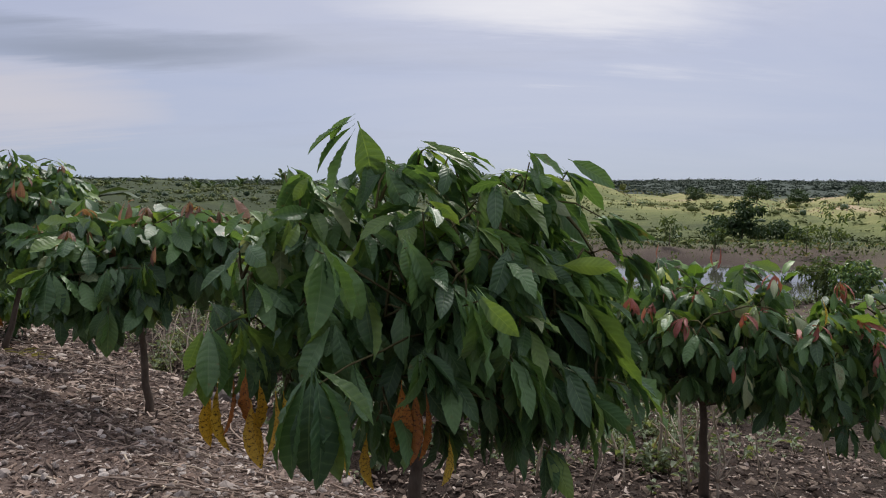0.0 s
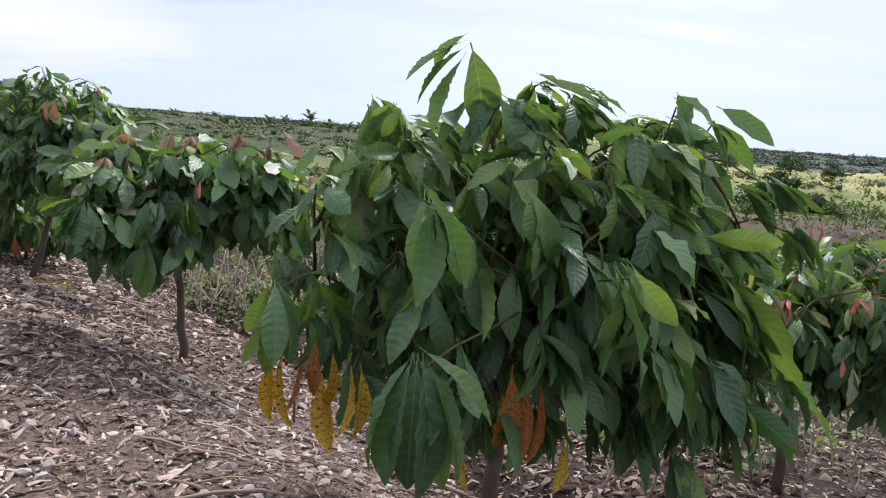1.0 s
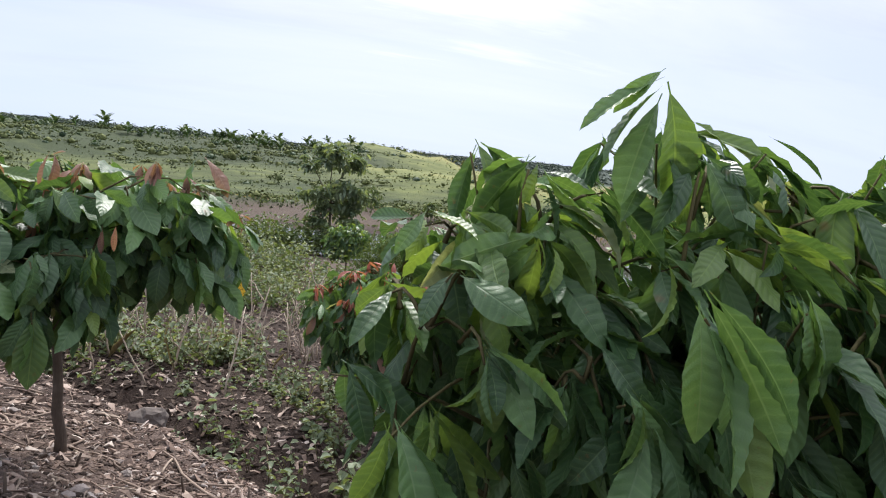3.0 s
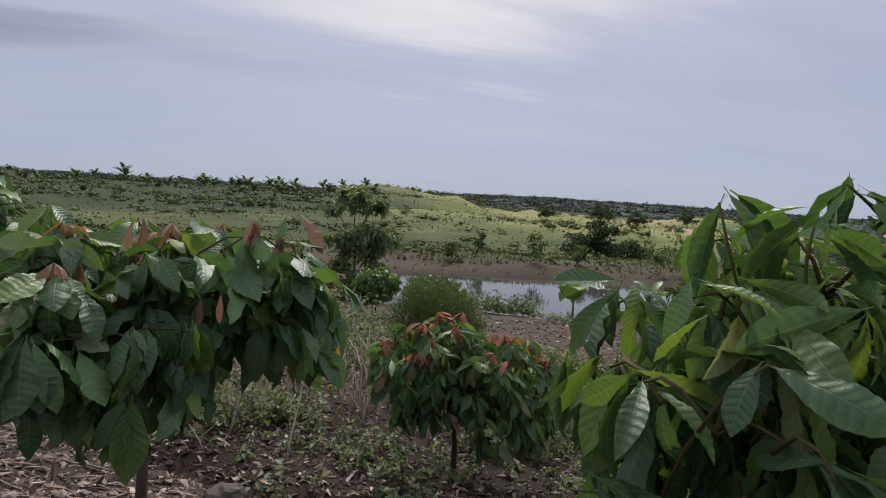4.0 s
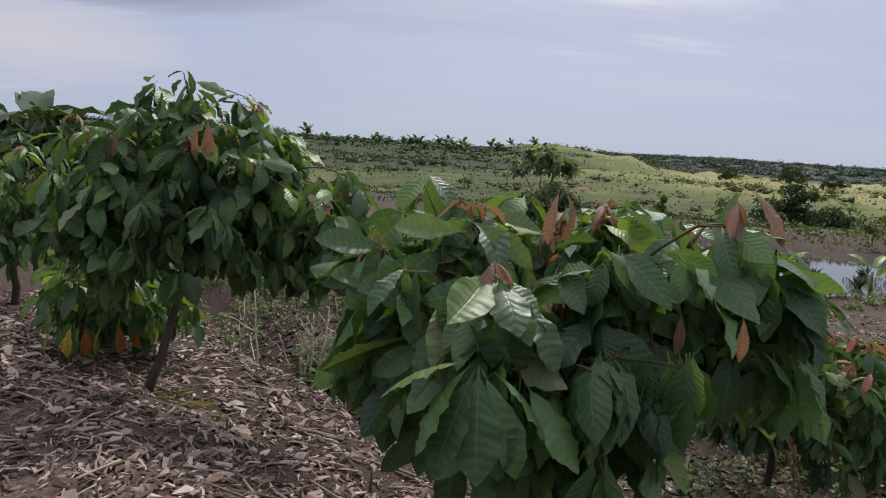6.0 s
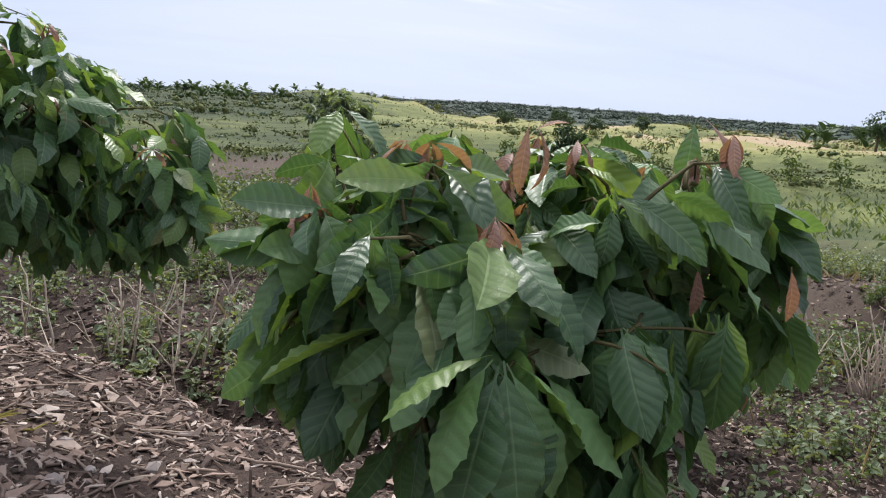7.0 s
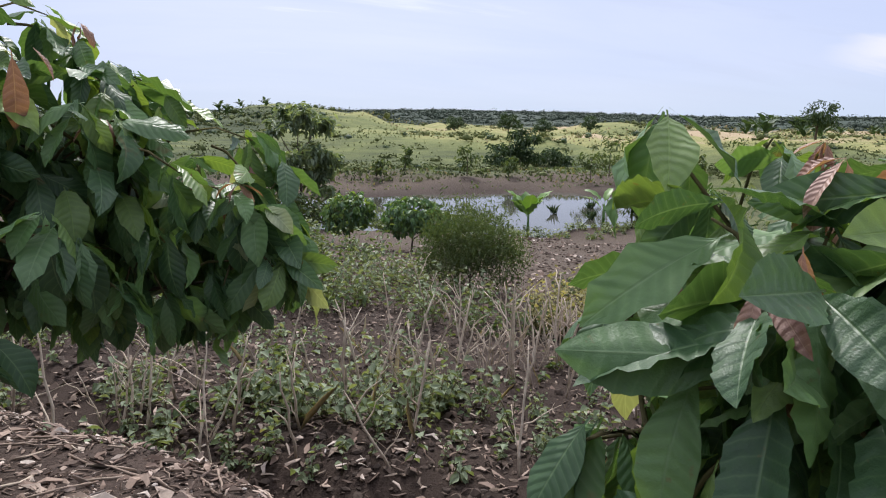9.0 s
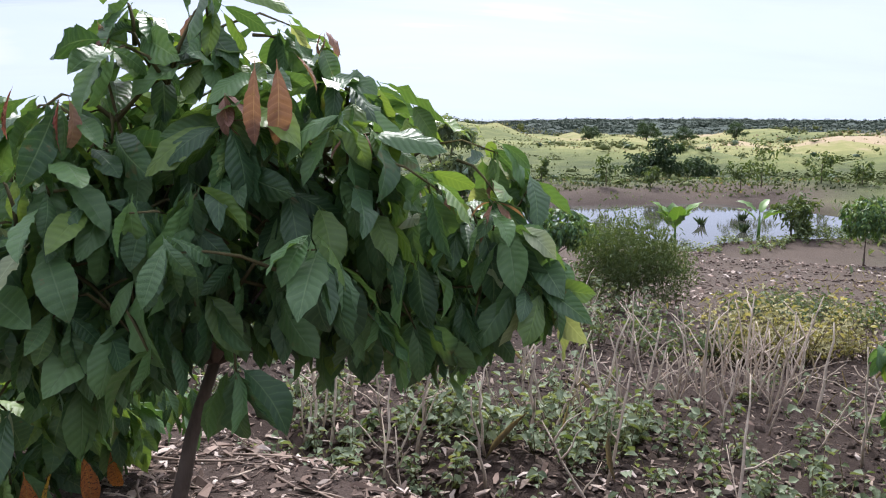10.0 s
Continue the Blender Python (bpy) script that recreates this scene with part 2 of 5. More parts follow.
def ground_material():
    m, n = material("ground")
    place = n.add("ShaderNodeTexCoord").outputs["Object"]
    zone = n.add("ShaderNodeAttribute", attribute_name="zone").outputs["Color"]
    z = n.add("ShaderNodeSeparateColor", i0=zone)
    fine = n.noise(place, 38.0, 6, 0.7)
    mid = n.noise(place, 6.0, 5, 0.6)
    wide = n.noise(place, 0.6, 4, 0.6)
    far = n.noise(n.add("ShaderNodeVectorMath", operation="MULTIPLY", i0=place, i1=(0.5, 1.0, 1)).outputs[0], 0.03, 7, 0.62)
    soil = n.mix(fine, (0.016, 0.011, 0.009), (0.062, 0.043, 0.034))
    soil = n.mix(n.math("MULTIPLY", mid, 0.5), soil, (0.036, 0.025, 0.019))
    mulch = n.mix(n.ramp(fine, (0.3, 0.0), (0.7, 1.0)), (0.040, 0.028, 0.023), (0.17, 0.125, 0.105))
    cell = n.add("ShaderNodeTexVoronoi", Vector=place, Scale=55.0).outputs["Color"]
    mulch = n.mix(n.ramp(mid, (0.45, 0.0), (0.65, 0.5)), mulch, (0.15, 0.115, 0.10))
    mulch = n.mix(0.55, mulch, n.mix(n.add("ShaderNodeSeparateColor", i0=cell).outputs[0], (0.042, 0.030, 0.025), (0.22, 0.165, 0.138)))
    clay = n.mix(n.math("ADD", n.math("MULTIPLY", fine, 0.5), n.math("MULTIPLY", wide, 0.5)), (0.040, 0.030, 0.024), (0.125, 0.096, 0.074))
    tone = n.math("ADD", n.add("ShaderNodeAttribute", attribute_name="dry").outputs["Fac"], n.math("MULTIPLY", n.math("SUBTRACT", far, 0.5), 0.7))
    clump = n.noise(n.add("ShaderNodeVectorMath", operation="MULTIPLY", i0=place, i1=(0.45, 1.0, 1)).outputs[0], 0.32, 5, 0.7)
    tone = n.math("ADD", tone, n.math("MULTIPLY", n.math("SUBTRACT", clump, 0.54), 1.0))
    grass = n.ramp(tone, *MEADOW)
    grass = n.mix(n.math("MULTIPLY", wide, 0.3), grass, (0.06, 0.09, 0.025))
    colour = n.mix(z.outputs[0], soil, mulch)
    colour = n.mix(z.outputs[1], colour, clay)
    colour = n.mix(z.outputs[2], colour, grass)
    wood = n.add("ShaderNodeAttribute", attribute_name="wood").outputs["Fac"]
    # wooded ground: dark like the bushes' shaded sides, slightly blued for distance haze
    colour = n.mix(wood, colour, n.mix(far, (0.028, 0.042, 0.034), (0.050, 0.070, 0.052)))
    finish(n, colour, 0.95, n.math("ADD", fine, mid), 0.03, 0.8, 0.15)
    return m


MAT["ground"] = ground_material()


def meadow_material(name, tone):
    """Grass of one stage between green and straw."""
    m, n = material(name)
    place = n.add("ShaderNodeTexCoord").outputs["Object"]
    pick = n.add("ShaderNodeNewGeometry").outputs["Random Per Island"]
    far = n.noise(place, 0.06, 5, 0.6)
    v = n.math("ADD", n.math("ADD", tone - 0.5, n.math("MULTIPLY", far, 0.6)), n.math("MULTIPLY", pick, 0.3))
    colour = n.ramp(v, *MEADOW)
    finish(n, colour, 0.8, spec=0.2, thin=0.25, thin_colour=colour)
    return m


for step, tone in enumerate((0.25, 0.45, 0.62, 0.9)):
    MAT["meadow%d" % step] = meadow_material("meadow_%d" % step, tone)


def canopy_material(name, low, high):
    m, n = material(name)
    place = n.add("ShaderNodeTexCoord").outputs["Object"]
    pick = n.add("ShaderNodeNewGeometry").outputs["Random Per Island"]
    tone = n.math("ADD", n.math("MULTIPLY", pick, 0.4), n.math("MULTIPLY", n.noise(place, 0.05, 5), 0.8), True)
    finish(n, n.mix(tone, low, high), 0.85, n.noise(place, 2.0, 4), 0.2, 0.8, 0.15)
    return m


MAT["scrub"] = canopy_material("scrub", (0.058, 0.082, 0.034), (0.165, 0.185, 0.064))
# far canopy green with a little distance haze mixed in as blue
MAT["farwood"] = canopy_material("far_wood", (0.045, 0.062, 0.048), (0.090, 0.115, 0.082))


def water_material():
    m, n = material("pond_water")
    place = n.add("ShaderNodeTexCoord").outputs["Object"]
    ripple = n.noise(n.add("ShaderNodeVectorMath", operation="MULTIPLY", i0=place, i1=(1.0, 2.0, 1)).outputs[0], 1.6, 3, 0.5)
    p = n.add("ShaderNodeBsdfPrincipled", Base_Color=(0.06, 0.06, 0.05, 1), Roughness=0.04, IOR=1.33)
    b = n.add("ShaderNodeBump", Strength=0.05, Distance=0.05, Height=ripple)
    n.link(b.outputs[0], p.inputs["Normal"])
    n.link(p.outputs[0], n.add("ShaderNodeOutputMaterial").inputs[0])
    return m


MAT["water"] = water_material()

# ---- the lie of the land ----
ROW_A, ROW_N = Vector((-0.74, 0.673)), Vector((0.673, 0.74))   # along the tree row; across it, away from the path


def smooth(a, b, v):
    t = min(1.0, max(0.0, (v - a) / (b - a)))
    return t * t * (3 - 2 * t)


def bumps(x, y, size, seed=0.0):
    return noise.noise(Vector((x / size + seed, y / size - seed, seed * 0.7)))


def across(x, y):
    return ROW_N.x * x + ROW_N.y * y - 2.45


def crest(x, y):
    """Distance past the bank's outer edge, which swings away from the row."""
    s = ROW_A.x * x + ROW_A.y * y
    return across(x, y) - min(2.4, max(0.55, 0.95 + (0.25 if s < 5.0 else 0.10) * (s - 5.0) + 0.15 * max(0.0, s - 10.0))) - 0.26 * bumps(x, y, 0.9, 3.0) - 0.08 * bumps(x, y, 0.25, 4.0)


POND = ((14.0, 50.0, 17.5, 10.4), (25.0, 48.5, 5.5, 7.6), (3.5, 45.0, 6.0, 5.6), (0.0, 54.0, 6.0, 6.0), (29.0, 76.0, 6.0, 1.6))
WATER_Z = -4.95


def pond(x, y):
    """Below 1 inside the pond."""
    w = 0.14 * bumps(x, y, 4.0, 9.0)
    return min(((x - cx) / rx) ** 2 + ((y - cy) / ry) ** 2 for cx, cy, rx, ry in POND) + w


def mounds(x, y, d):
    """Overgrown spoil heaps and terraces behind the pond."""
    if d < 85 or d > 420:
        return 0.0
    az = math.degrees(math.atan2(x, y))
    ridge = 1 - abs(bumps(x * 0.55, y, 26.0, 11.0)) * 2.2
    return smooth(85, 115, d) * (1 - smooth(280, 420, d)) * (0.45 + 0.55 * smooth(2, 12, az)) * 2.9 * max(0.0, ridge) ** 1.6


def land(x, y):
    q, e = across(x, y), crest(x, y)
    if q < -2.2:
        top = 0.10
    elif q < -0.9:
        top = 0.10 - 0.05 * smooth(-2.2, -0.9, q)
    else:
        top = 0.05 - 0.36 * smooth(-1.0, 0.25, q) - 0.16 * max(0.0, min(2.4, q - 0.1))
    low = -1.05 - 0.116 * max(0.0, min(32.0, q - 3.0))
    if q < 5:
        low += 0.22 * smooth(4.2, 1.4, ROW_A.x * x + ROW_A.y * y)
    low -= 0.16 * smooth(0.1, 0.35, e) * (1 - smooth(0.7, 1.3, e))
    z = top + (low - top) * smooth(-0.12, 0.45, e)
    d = math.hypot(x, y)
    near = 1 - smooth(16, 34, d)
    z += near * (0.035 * bumps(x, y, 0.33) + 0.05 * bumps(x, y, 0.9, 5.0) + 0.012 * bumps(x, y, 0.1, 2.0))
    if x > 4 and 8 < y < 60:
        u = x - 0.4 * (y - 12) + 0.5 * bumps(x, y, 1.5, 7.0)
        z += smooth(5.4, 6.6, u) * (1 - smooth(14.5, 18.0, y)) * (0.95 * smooth(10.6, 11.8, y + 0.3 * (x - 6) + 0.5 * bumps(x, y, 1.2, 2.0)))
    if d > 12 and x > 0:
        turn = math.degrees(math.atan2(x, y))
        z += smooth(36, 42, turn) * (0.95 * smooth(15.0, 17.5, q) * (1 - smooth(20.0, 24.0, q)) + 0.9 * smooth(33, 36, q) * (1 - smooth(39, 46, q)))
    if d > 16:
        p = pond(x, y)
        z += smooth(18, 30, d) * (0.12 * bumps(x, y, 2.0, 1.5) + 0.1 * bumps(x, y, 5.0, 2.5))
        z += (0.95 + 0.35 * bumps(x, y, 7.0, 6.0)) * smooth(63.0, 69.0, y + 0.25 * (x - 14) + 1.0 * bumps(x, y, 5.0, 8.0)) * (1 - smooth(72, 88, y + 0.25 * (x - 14)))
        z += mounds(x, y, d)
        z += smooth(75, 120, d) * (1.6 * abs(bumps(x, y, 24.0, 1.0)) + 0.55 * bumps(x, y, 9.0, 4.0))
        az = math.degrees(math.atan2(x, y))
        roll = smooth(110, 220, d) * (1 - smooth(600, 900, d))
        z += roll * (5.5 * abs(bumps(x, y, 60.0, 7.0)) - 1.2 + 1.2 * bumps(x, y, 24.0, 3.0) + 1.6 * bumps(x, y, 110.0, 8.0))
        z += 5.2 * smooth(24, 4, az) * smooth(-80, -40, az) * smooth(95, 185, d) * (1 - smooth(260, 420, d))
        z += smooth(420, 1100, d) * (12.0 + 6.0 * bumps(x, y, 420.0, 2.5) + 2.5 * bumps(x, y, 120.0, 6.5))
        if p < 1.2:
            z = min(z, z + (WATER_Z - 0.5 - z) * (1 - smooth(0.85, 1.12, p)))
    return z


def dry(x, y):
    """How far the meadow has turned from dark scrub (0) to yellow grass and tan stubble (1), with the heaps' lit tops
    added in.
    """
    d, az = math.hypot(x, y), math.degrees(math.atan2(x, y))
    v = 0.34 - 0.14 * smooth(9, -2, az) + 0.24 * smooth(98, 125, d) * smooth(0, 14, az) + 0.30 * bumps(x, y * 2.2, 34.0, 2.0) + 0.26 * bumps(x, y * 1.5, 9.0, 5.0)
    v -= 0.18 * smooth(120, 150, d) * (1 - smooth(215, 260, d)) * smooth(12, 6, az)
    # lit tops of the heaps painted in: yellower with the mound's height
    v += 0.13 * min(2.2, mounds(x, y, d)) - 0.12 * smooth(90, 110, d)
    v += 0.22 * smooth(140, 158, d) * (1 - smooth(190, 215, d)) * smooth(12, 20, az)
    return v + 0.45 * smooth(250, 320, d) * smooth(18, 30, az) * (1 - smooth(430, 520, d))


def spread(count, near, reach):
    """Coordinates that lie close together in the middle and far apart outside."""
    k = math.log(reach / near * 2)
    u = np.linspace(-1, 1, count)
    return np.sign(u) * near * count * 0.12 * np.sinh(np.abs(u) * k * 1.15) / math.sinh(0.12 * 2 * k * 1.15)


def mesh_object(name, verts, faces, mats, smooth_faces=True, uvs=None, parent=None):
    me = bpy.data.meshes.new(name)
    me.from_pydata([tuple(v) for v in verts], [], [tuple(int(i) for i in f) for f in faces])
    for m in mats if isinstance(mats, (list, tuple)) else [mats]:
        me.materials.append(m)
    if smooth_faces:
        me.shade_smooth()
    if uvs is not None:
        layer = me.uv_layers.new(name="UVMap")
        idx = np.empty(len(me.loops), dtype=np.int32)
        me.loops.foreach_get("vertex_index", idx)
        layer.data.foreach_set("uv", np.asarray(uvs, dtype=np.float32)[idx].ravel())
    ob = new(name, me)
    if parent is not None:
        ob.parent = parent
    return ob


def make_ground():
    xs = [-1.5 + v for v in spread(330, 0.05, 2600)]
    ys = [6.0 + v for v in spread(330, 0.05, 2600)]
    verts, cols, woods = [], [], []
    for y in ys:
        for x in xs:
            verts.append((x, y, land(x, y)))
            e, q = crest(x, y), across(x, y)
            d = math.hypot(x, y)
            mulch = (1 - smooth(-0.05, 0.3, e)) * (1 - 0.7 * smooth(5.0, 7.0, ROW_A.x * x + ROW_A.y * y) * smooth(-1.0, 0.2, q + 0.3 * bumps(x, y, 0.7)))
            clay = smooth(8.0, 13.0, q + 0.8 * bumps(x, y, 1.5, 2.0)) * smooth(0.2, 0.6, e)
            grass = smooth(68.5, 73, y + 0.25 * (x - 14) + 4.0 * bumps(x, y, 9.0, 1.0)) if y > 0 else smooth(20, 30, d)
            grass = max(grass, smooth(-14, -24, x), smooth(13, 24, x - 0.6 * y + 14 + 3 * bumps(x, y, 5.0, 3.0)))
            if d > 20:
                clay *= smooth(1.15, 1.8, pond(x, y))
            cols.append((mulch, clay, grass, 1.0))
            woods.append(smooth(350, 430, d + 90 * bumps(x, y, 90.0, 3.0)))
    w = len(xs)
    faces = [(j * w + i, j * w + i + 1, (j + 1) * w + i + 1, (j + 1) * w + i) for j in range(len(ys) - 1) for i in range(w - 1)]
    ob = mesh_object("ground", verts, faces, MAT["ground"])
    layer = ob.data.color_attributes.new("zone", "FLOAT_COLOR", "POINT")
    layer.data.foreach_set("color", np.asarray(cols, dtype=np.float32).ravel())
    ob.data.attributes.new("wood", "FLOAT", "POINT").data.foreach_set("value", np.asarray(woods, dtype=np.float32))
    ob.data.attributes.new("dry", "FLOAT", "POINT").data.foreach_set("value", np.asarray([dry(v[0], v[1]) for v in verts], dtype=np.float32))
    return tagged(ob, "brown mulch-covered bank falling to bare soil and meadow", "ground", kind="structure")


GROUND = make_ground()

# pond surface: a slightly irregular sheet that dips under its banks
bm = bmesh.new()
bmesh.ops.create_grid(bm, x_segments=24, y_segments=12, size=1.0)
for v in bm.verts:
    v.co = Vector((13.0 + v.co.x * 30, 58.0 + v.co.y * 24.0, WATER_Z))
me = bpy.data.meshes.new("water")
bm.to_mesh(me), bm.free()
me.materials.append(MAT["water"])
tagged(new("water", me), "still grey pond mirroring the pale sky", "pond", kind="structure")

# ---- leaf meshes ----


def blade(length, width, bend, fold, wave, seed, seg=7, peak=0.85, stem=0.1, pleat=0.0):
    """A drooping leaf blade with a folded midrib and a wavy rim: vertices, faces, uvs. It grows along +y, its face is +z."""
    rng = random.Random(seed)
    ph = rng.uniform(0, 6.28)
    verts, uvs, faces, rows = [], [], [], []
    y = z = 0.0
    steps = [0.0] + [stem + (1 - stem) * g for g in ((0, 0.05, 0.15, 0.3, 0.47, 0.64, 0.79, 0.91, 1.0) if seg == 6 else (0, 0.16, 0.45, 0.75, 1.0) if seg == 4 else [k / seg for k in range(seg + 1)])]
    last = 0.0
    lean = rng.uniform(-0.12, 0.12)
    for k, v in enumerate(steps):
        a = bend * v * (0.6 + 0.4 * v)
        y += (v - last) * length * math.cos(a)
        z -= (v - last) * length * math.sin(a)
        last = v
        g = max(0.0, (v - stem) / (1 - stem))
        wd = width * (max(0.0, math.sin(math.pi * g ** peak)) ** 0.72) * (1 - 0.5 * g ** 8) * (rng.uniform(0.97, 1.03) if pleat else rng.uniform(0.93, 1.07))
        if k == 0 or g <= 0:
            wd = width * 0.045
        side = lean * length * v * v
        if k == len(steps) - 1:
            rows.append([len(verts)])
            verts.append((side, y, z)), uvs.append((0.5, 1.0))
            continue
        row = []
        for u in (-1, -0.55, 0, 0.55, 1) if 0 < k else (-1, 1):
            lift = fold * abs(u) * wd - 0.45 * fold * u * u * wd
            rim = wave * wd * math.sin(24 * v + ph + (2.2 if u > 0 else 0)) * u * u + 0.06 * wd * math.sin(3.1 * v + ph) * u
            row.append(len(verts))
            ahead = 0.0
            if pleat and g > 0:
                # side veins slant forward; every other row is raised
                ahead = 0.13 * abs(u) * (1 - g) ** 0.8 * min(1.0, 6 * g) * (1 - stem)
                lift += pleat * (1 if k % 2 else -1) * abs(u) ** 0.6 * min(1.0, 5 * g) * min(1.0, 4 * (1 - g))
            verts.append((side + u * wd * 0.5, y + ahead * length * math.cos(a) + (lift + rim) * math.sin(a) * 0.6, z - ahead * length * math.sin(a) + lift + rim))
            uvs.append((u * 0.5 + 0.5, g + 0.168 * abs(u) if pleat else g))
        rows.append(row)
    for a, b in zip(rows, rows[1:]):
        if len(a) == 2:
            faces += [(a[0], a[1], b[3], b[2]), (a[0], b[2], b[1]), (a[0], b[1], b[0]), (a[1], b[4], b[3])]
        elif len(b) == 1:
            faces += [(a[i], a[i + 1], b[0]) for i in range(4)]
        else:
            faces += [(a[i], a[i + 1], b[i + 1], b[i]) for i in range(4)]
    return np.array(verts), faces, np.array(uvs)


# unit-length cocoa leaves, from nearly straight to strongly hanging
COCOA_KINDS = [
    (0.30, 0.5, 0.34, 0.08), (0.33, 0.8, -0.22, 0.12), (0.27, 1.2, 0.38, 0.10), (0.31, 0.65, 0.24, 0.14),
    (0.36, 1.0, -0.25, 0.11), (0.24, 0.45, 0.46, 0.08), (0.37, 0.75, 0.2, 0.15), (0.29, 1.4, -0.3, 0.12),
    (0.44, 0.5, 0.24, 0.11), (0.41, 0.9, -0.25, 0.13), (0.44, 0.4, -0.15, 0.12), (0.39, 1.2, 0.34, 0.12), (0.40, 0.2, 0.36, 0.10)]
COCOA = [blade(1.0, w, b, f, wv, s, 6, 1.08) for s, (w, b, f, wv) in enumerate(COCOA_KINDS)]
PLEATED = [blade(1.0, w * 0.98, b, f, wv * 0.4, s, 19, 0.96, pleat=0.007) for s, (w, b, f, wv) in enumerate(COCOA_KINDS)]
COCOA += [blade(1.0, w, b, 0.25, 0.06, 50 + k, 4, 1.05) for k, (w, b) in enumerate(((0.32, 0.4), (0.36, 0.8), (0.30, 1.1), (0.38, 0.6)))]
FAR_LEAVES = range(13, 17)
LEAF_MESH = {}


def leaf_mesh(shape, mat):
    if (shape, mat) not in LEAF_MESH:
        v, f, uv = PLEATED[shape] if shape < len(PLEATED) else COCOA[shape]
        me = bpy.data.meshes.new("leaf")
        me.from_pydata(v.tolist(), [], f)
        layer = me.uv_layers.new(name="UVMap")
        layer.data.foreach_set("uv", np.asarray([uv[me.loops[i].vertex_index] for i in range(len(me.loops))], dtype=np.float32).ravel())
        me.materials.append(MAT[mat])
        me.shade_smooth()
        LEAF_MESH[shape, mat] = me
    return LEAF_MESH[shape, mat]


class Mass:
    """Many small pieces gathered into one mesh, one material a slot."""

    def __init__(self):
        self.v, self.f, self.uv, self.m, self.n, self.mats = [], [], [], [], 0, []

    def add(self, verts, faces, uv=None, mat=None):
        if mat not in self.mats:
            self.mats.append(mat)
        self.v.append(np.asarray(verts))
        self.uv.append(np.zeros((len(verts), 2)) if uv is None else uv)
        self.f += [tuple(i + self.n for i in f) for f in faces]
        self.m += [self.mats.index(mat)] * len(faces)
        self.n += len(verts)

    def make(self, name, parent=None, flat=False):
        ob = mesh_object(name, np.concatenate(self.v), self.f, [MAT[m] for m in self.mats], not flat, np.concatenate(self.uv), parent)
        ob.data.polygons.foreach_set("material_index", np.array(self.m, dtype=np.int32))
        return ob


def leaf_pose(pos, way, size, twist=0.0, up=Vector((0, 0, 1))):
    """A leaf that starts at pos and grows along way, face up."""
    y = Vector(way).normalized()
    x = y.cross(up)
    x = x.normalized() if x.length > 1e-3 else Vector((1, 0, 0))
    z = x.cross(y)
    m = Matrix((x, y, z)).transposed().to_4x4() @ Matrix.Rotation(twist, 4, "Y")
    return Matrix.Translation(pos) @ m @ Matrix.Scale(size, 4)


def apply(m, verts):
    a = np.array(m)
    return verts @ a[:3, :3].T + a[:3, 3]


def tube(points, radii, sides=6):
    """Vertices and faces of a tapered tube along points."""
    verts, faces = [], []
    for k, (p, r) in enumerate(zip(points, radii)):
        d = (points[min(k + 1, len(points) - 1)] - points[max(k - 1, 0)]).normalized()
        a = d.orthogonal().normalized()
        if abs(d.z) > 0.3:
            a = (Vector((1, 0, 0)) - d * d.x).normalized()
        b = d.cross(a)
        for i in range(sides):
            t = 6.2832 * i / sides
            verts.append(p + (a * math.cos(t) + b * math.sin(t)) * r)
    for k in range(len(points) - 1):
        for i in range(sides):
            j = (i + 1) % sides
            faces.append((k * sides + i, k * sides + j, (k + 1) * sides + j, (k + 1) * sides + i))
    faces.append(tuple(range(sides))[::-1])
    faces.append(tuple(range(len(verts) - sides, len(verts))))
    return np.array([tuple(v) for v in verts]), faces


def bow(a, b, sag, steps, rng=None, wob=0.0):
    a, b = Vector(a), Vector(b)
    pts = []
    for k in range(steps + 1):
        t = k / steps
        p = a.lerp(b, t) + Vector((0, 0, sag * 4 * t * (1 - t)))
        if rng and 0 < k < steps:
            p += Vector((rng.uniform(-wob, wob), rng.uniform(-wob, wob), rng.uniform(-wob, wob)))
        pts.append(p)
    return pts


# ---- cocoa trees ----


def leaf_cluster(leaves, rng, tip, twig, count, size, droop, mats, wind=Vector((0, 0, 0)), flush=None, shapes=range(8)):
    """Leaves spiralling round a shoot's end; droop: low and high angle below the level in degrees."""
    twig = Vector(twig).normalized()
    start = rng.uniform(0, 6.28)
    for k in range(count):
        a = start + k * 2.4 + rng.gauss(0, 0.25)
        out = Vector((math.cos(a), math.sin(a), 0)) + Vector((twig.x, twig.y, 0)) * 1.0 + wind
        out = Vector((out.x, out.y, 0)).normalized()
        d = radians(rng.uniform(*droop))
        pos = Vector(tip) - twig * rng.uniform(0, 0.10) + Vector((rng.gauss(0, .008), rng.gauss(0, .008), 0))
        mat = rng.choices([m for m, _ in mats], [w for _, w in mats])[0]
        leaves.append((leaf_pose(pos, out * math.cos(d) + Vector((0, 0, -math.sin(d))) + wind * 0.45, size * rng.uniform(0.55, 1.1), rng.gauss(0, 0.65)),
                       rng.choice(shapes), mat))
    if flush:
        for k in range(rng.randint(3, 6)):
            a = rng.uniform(0, 6.28)
            d = radians(rng.uniform(5, 80))
            leaves.append((leaf_pose(Vector(tip) + Vector((0, 0, 0.03)), Vector((math.cos(a) * math.cos(d), math.sin(a) * math.cos(d), -math.sin(d))), size * rng.uniform(0.3, 0.55) * (1.5 if flush == "red" else 1.0), rng.gauss(0, 0.3)),
                           rng.choice((5, 2, 7)), flush))


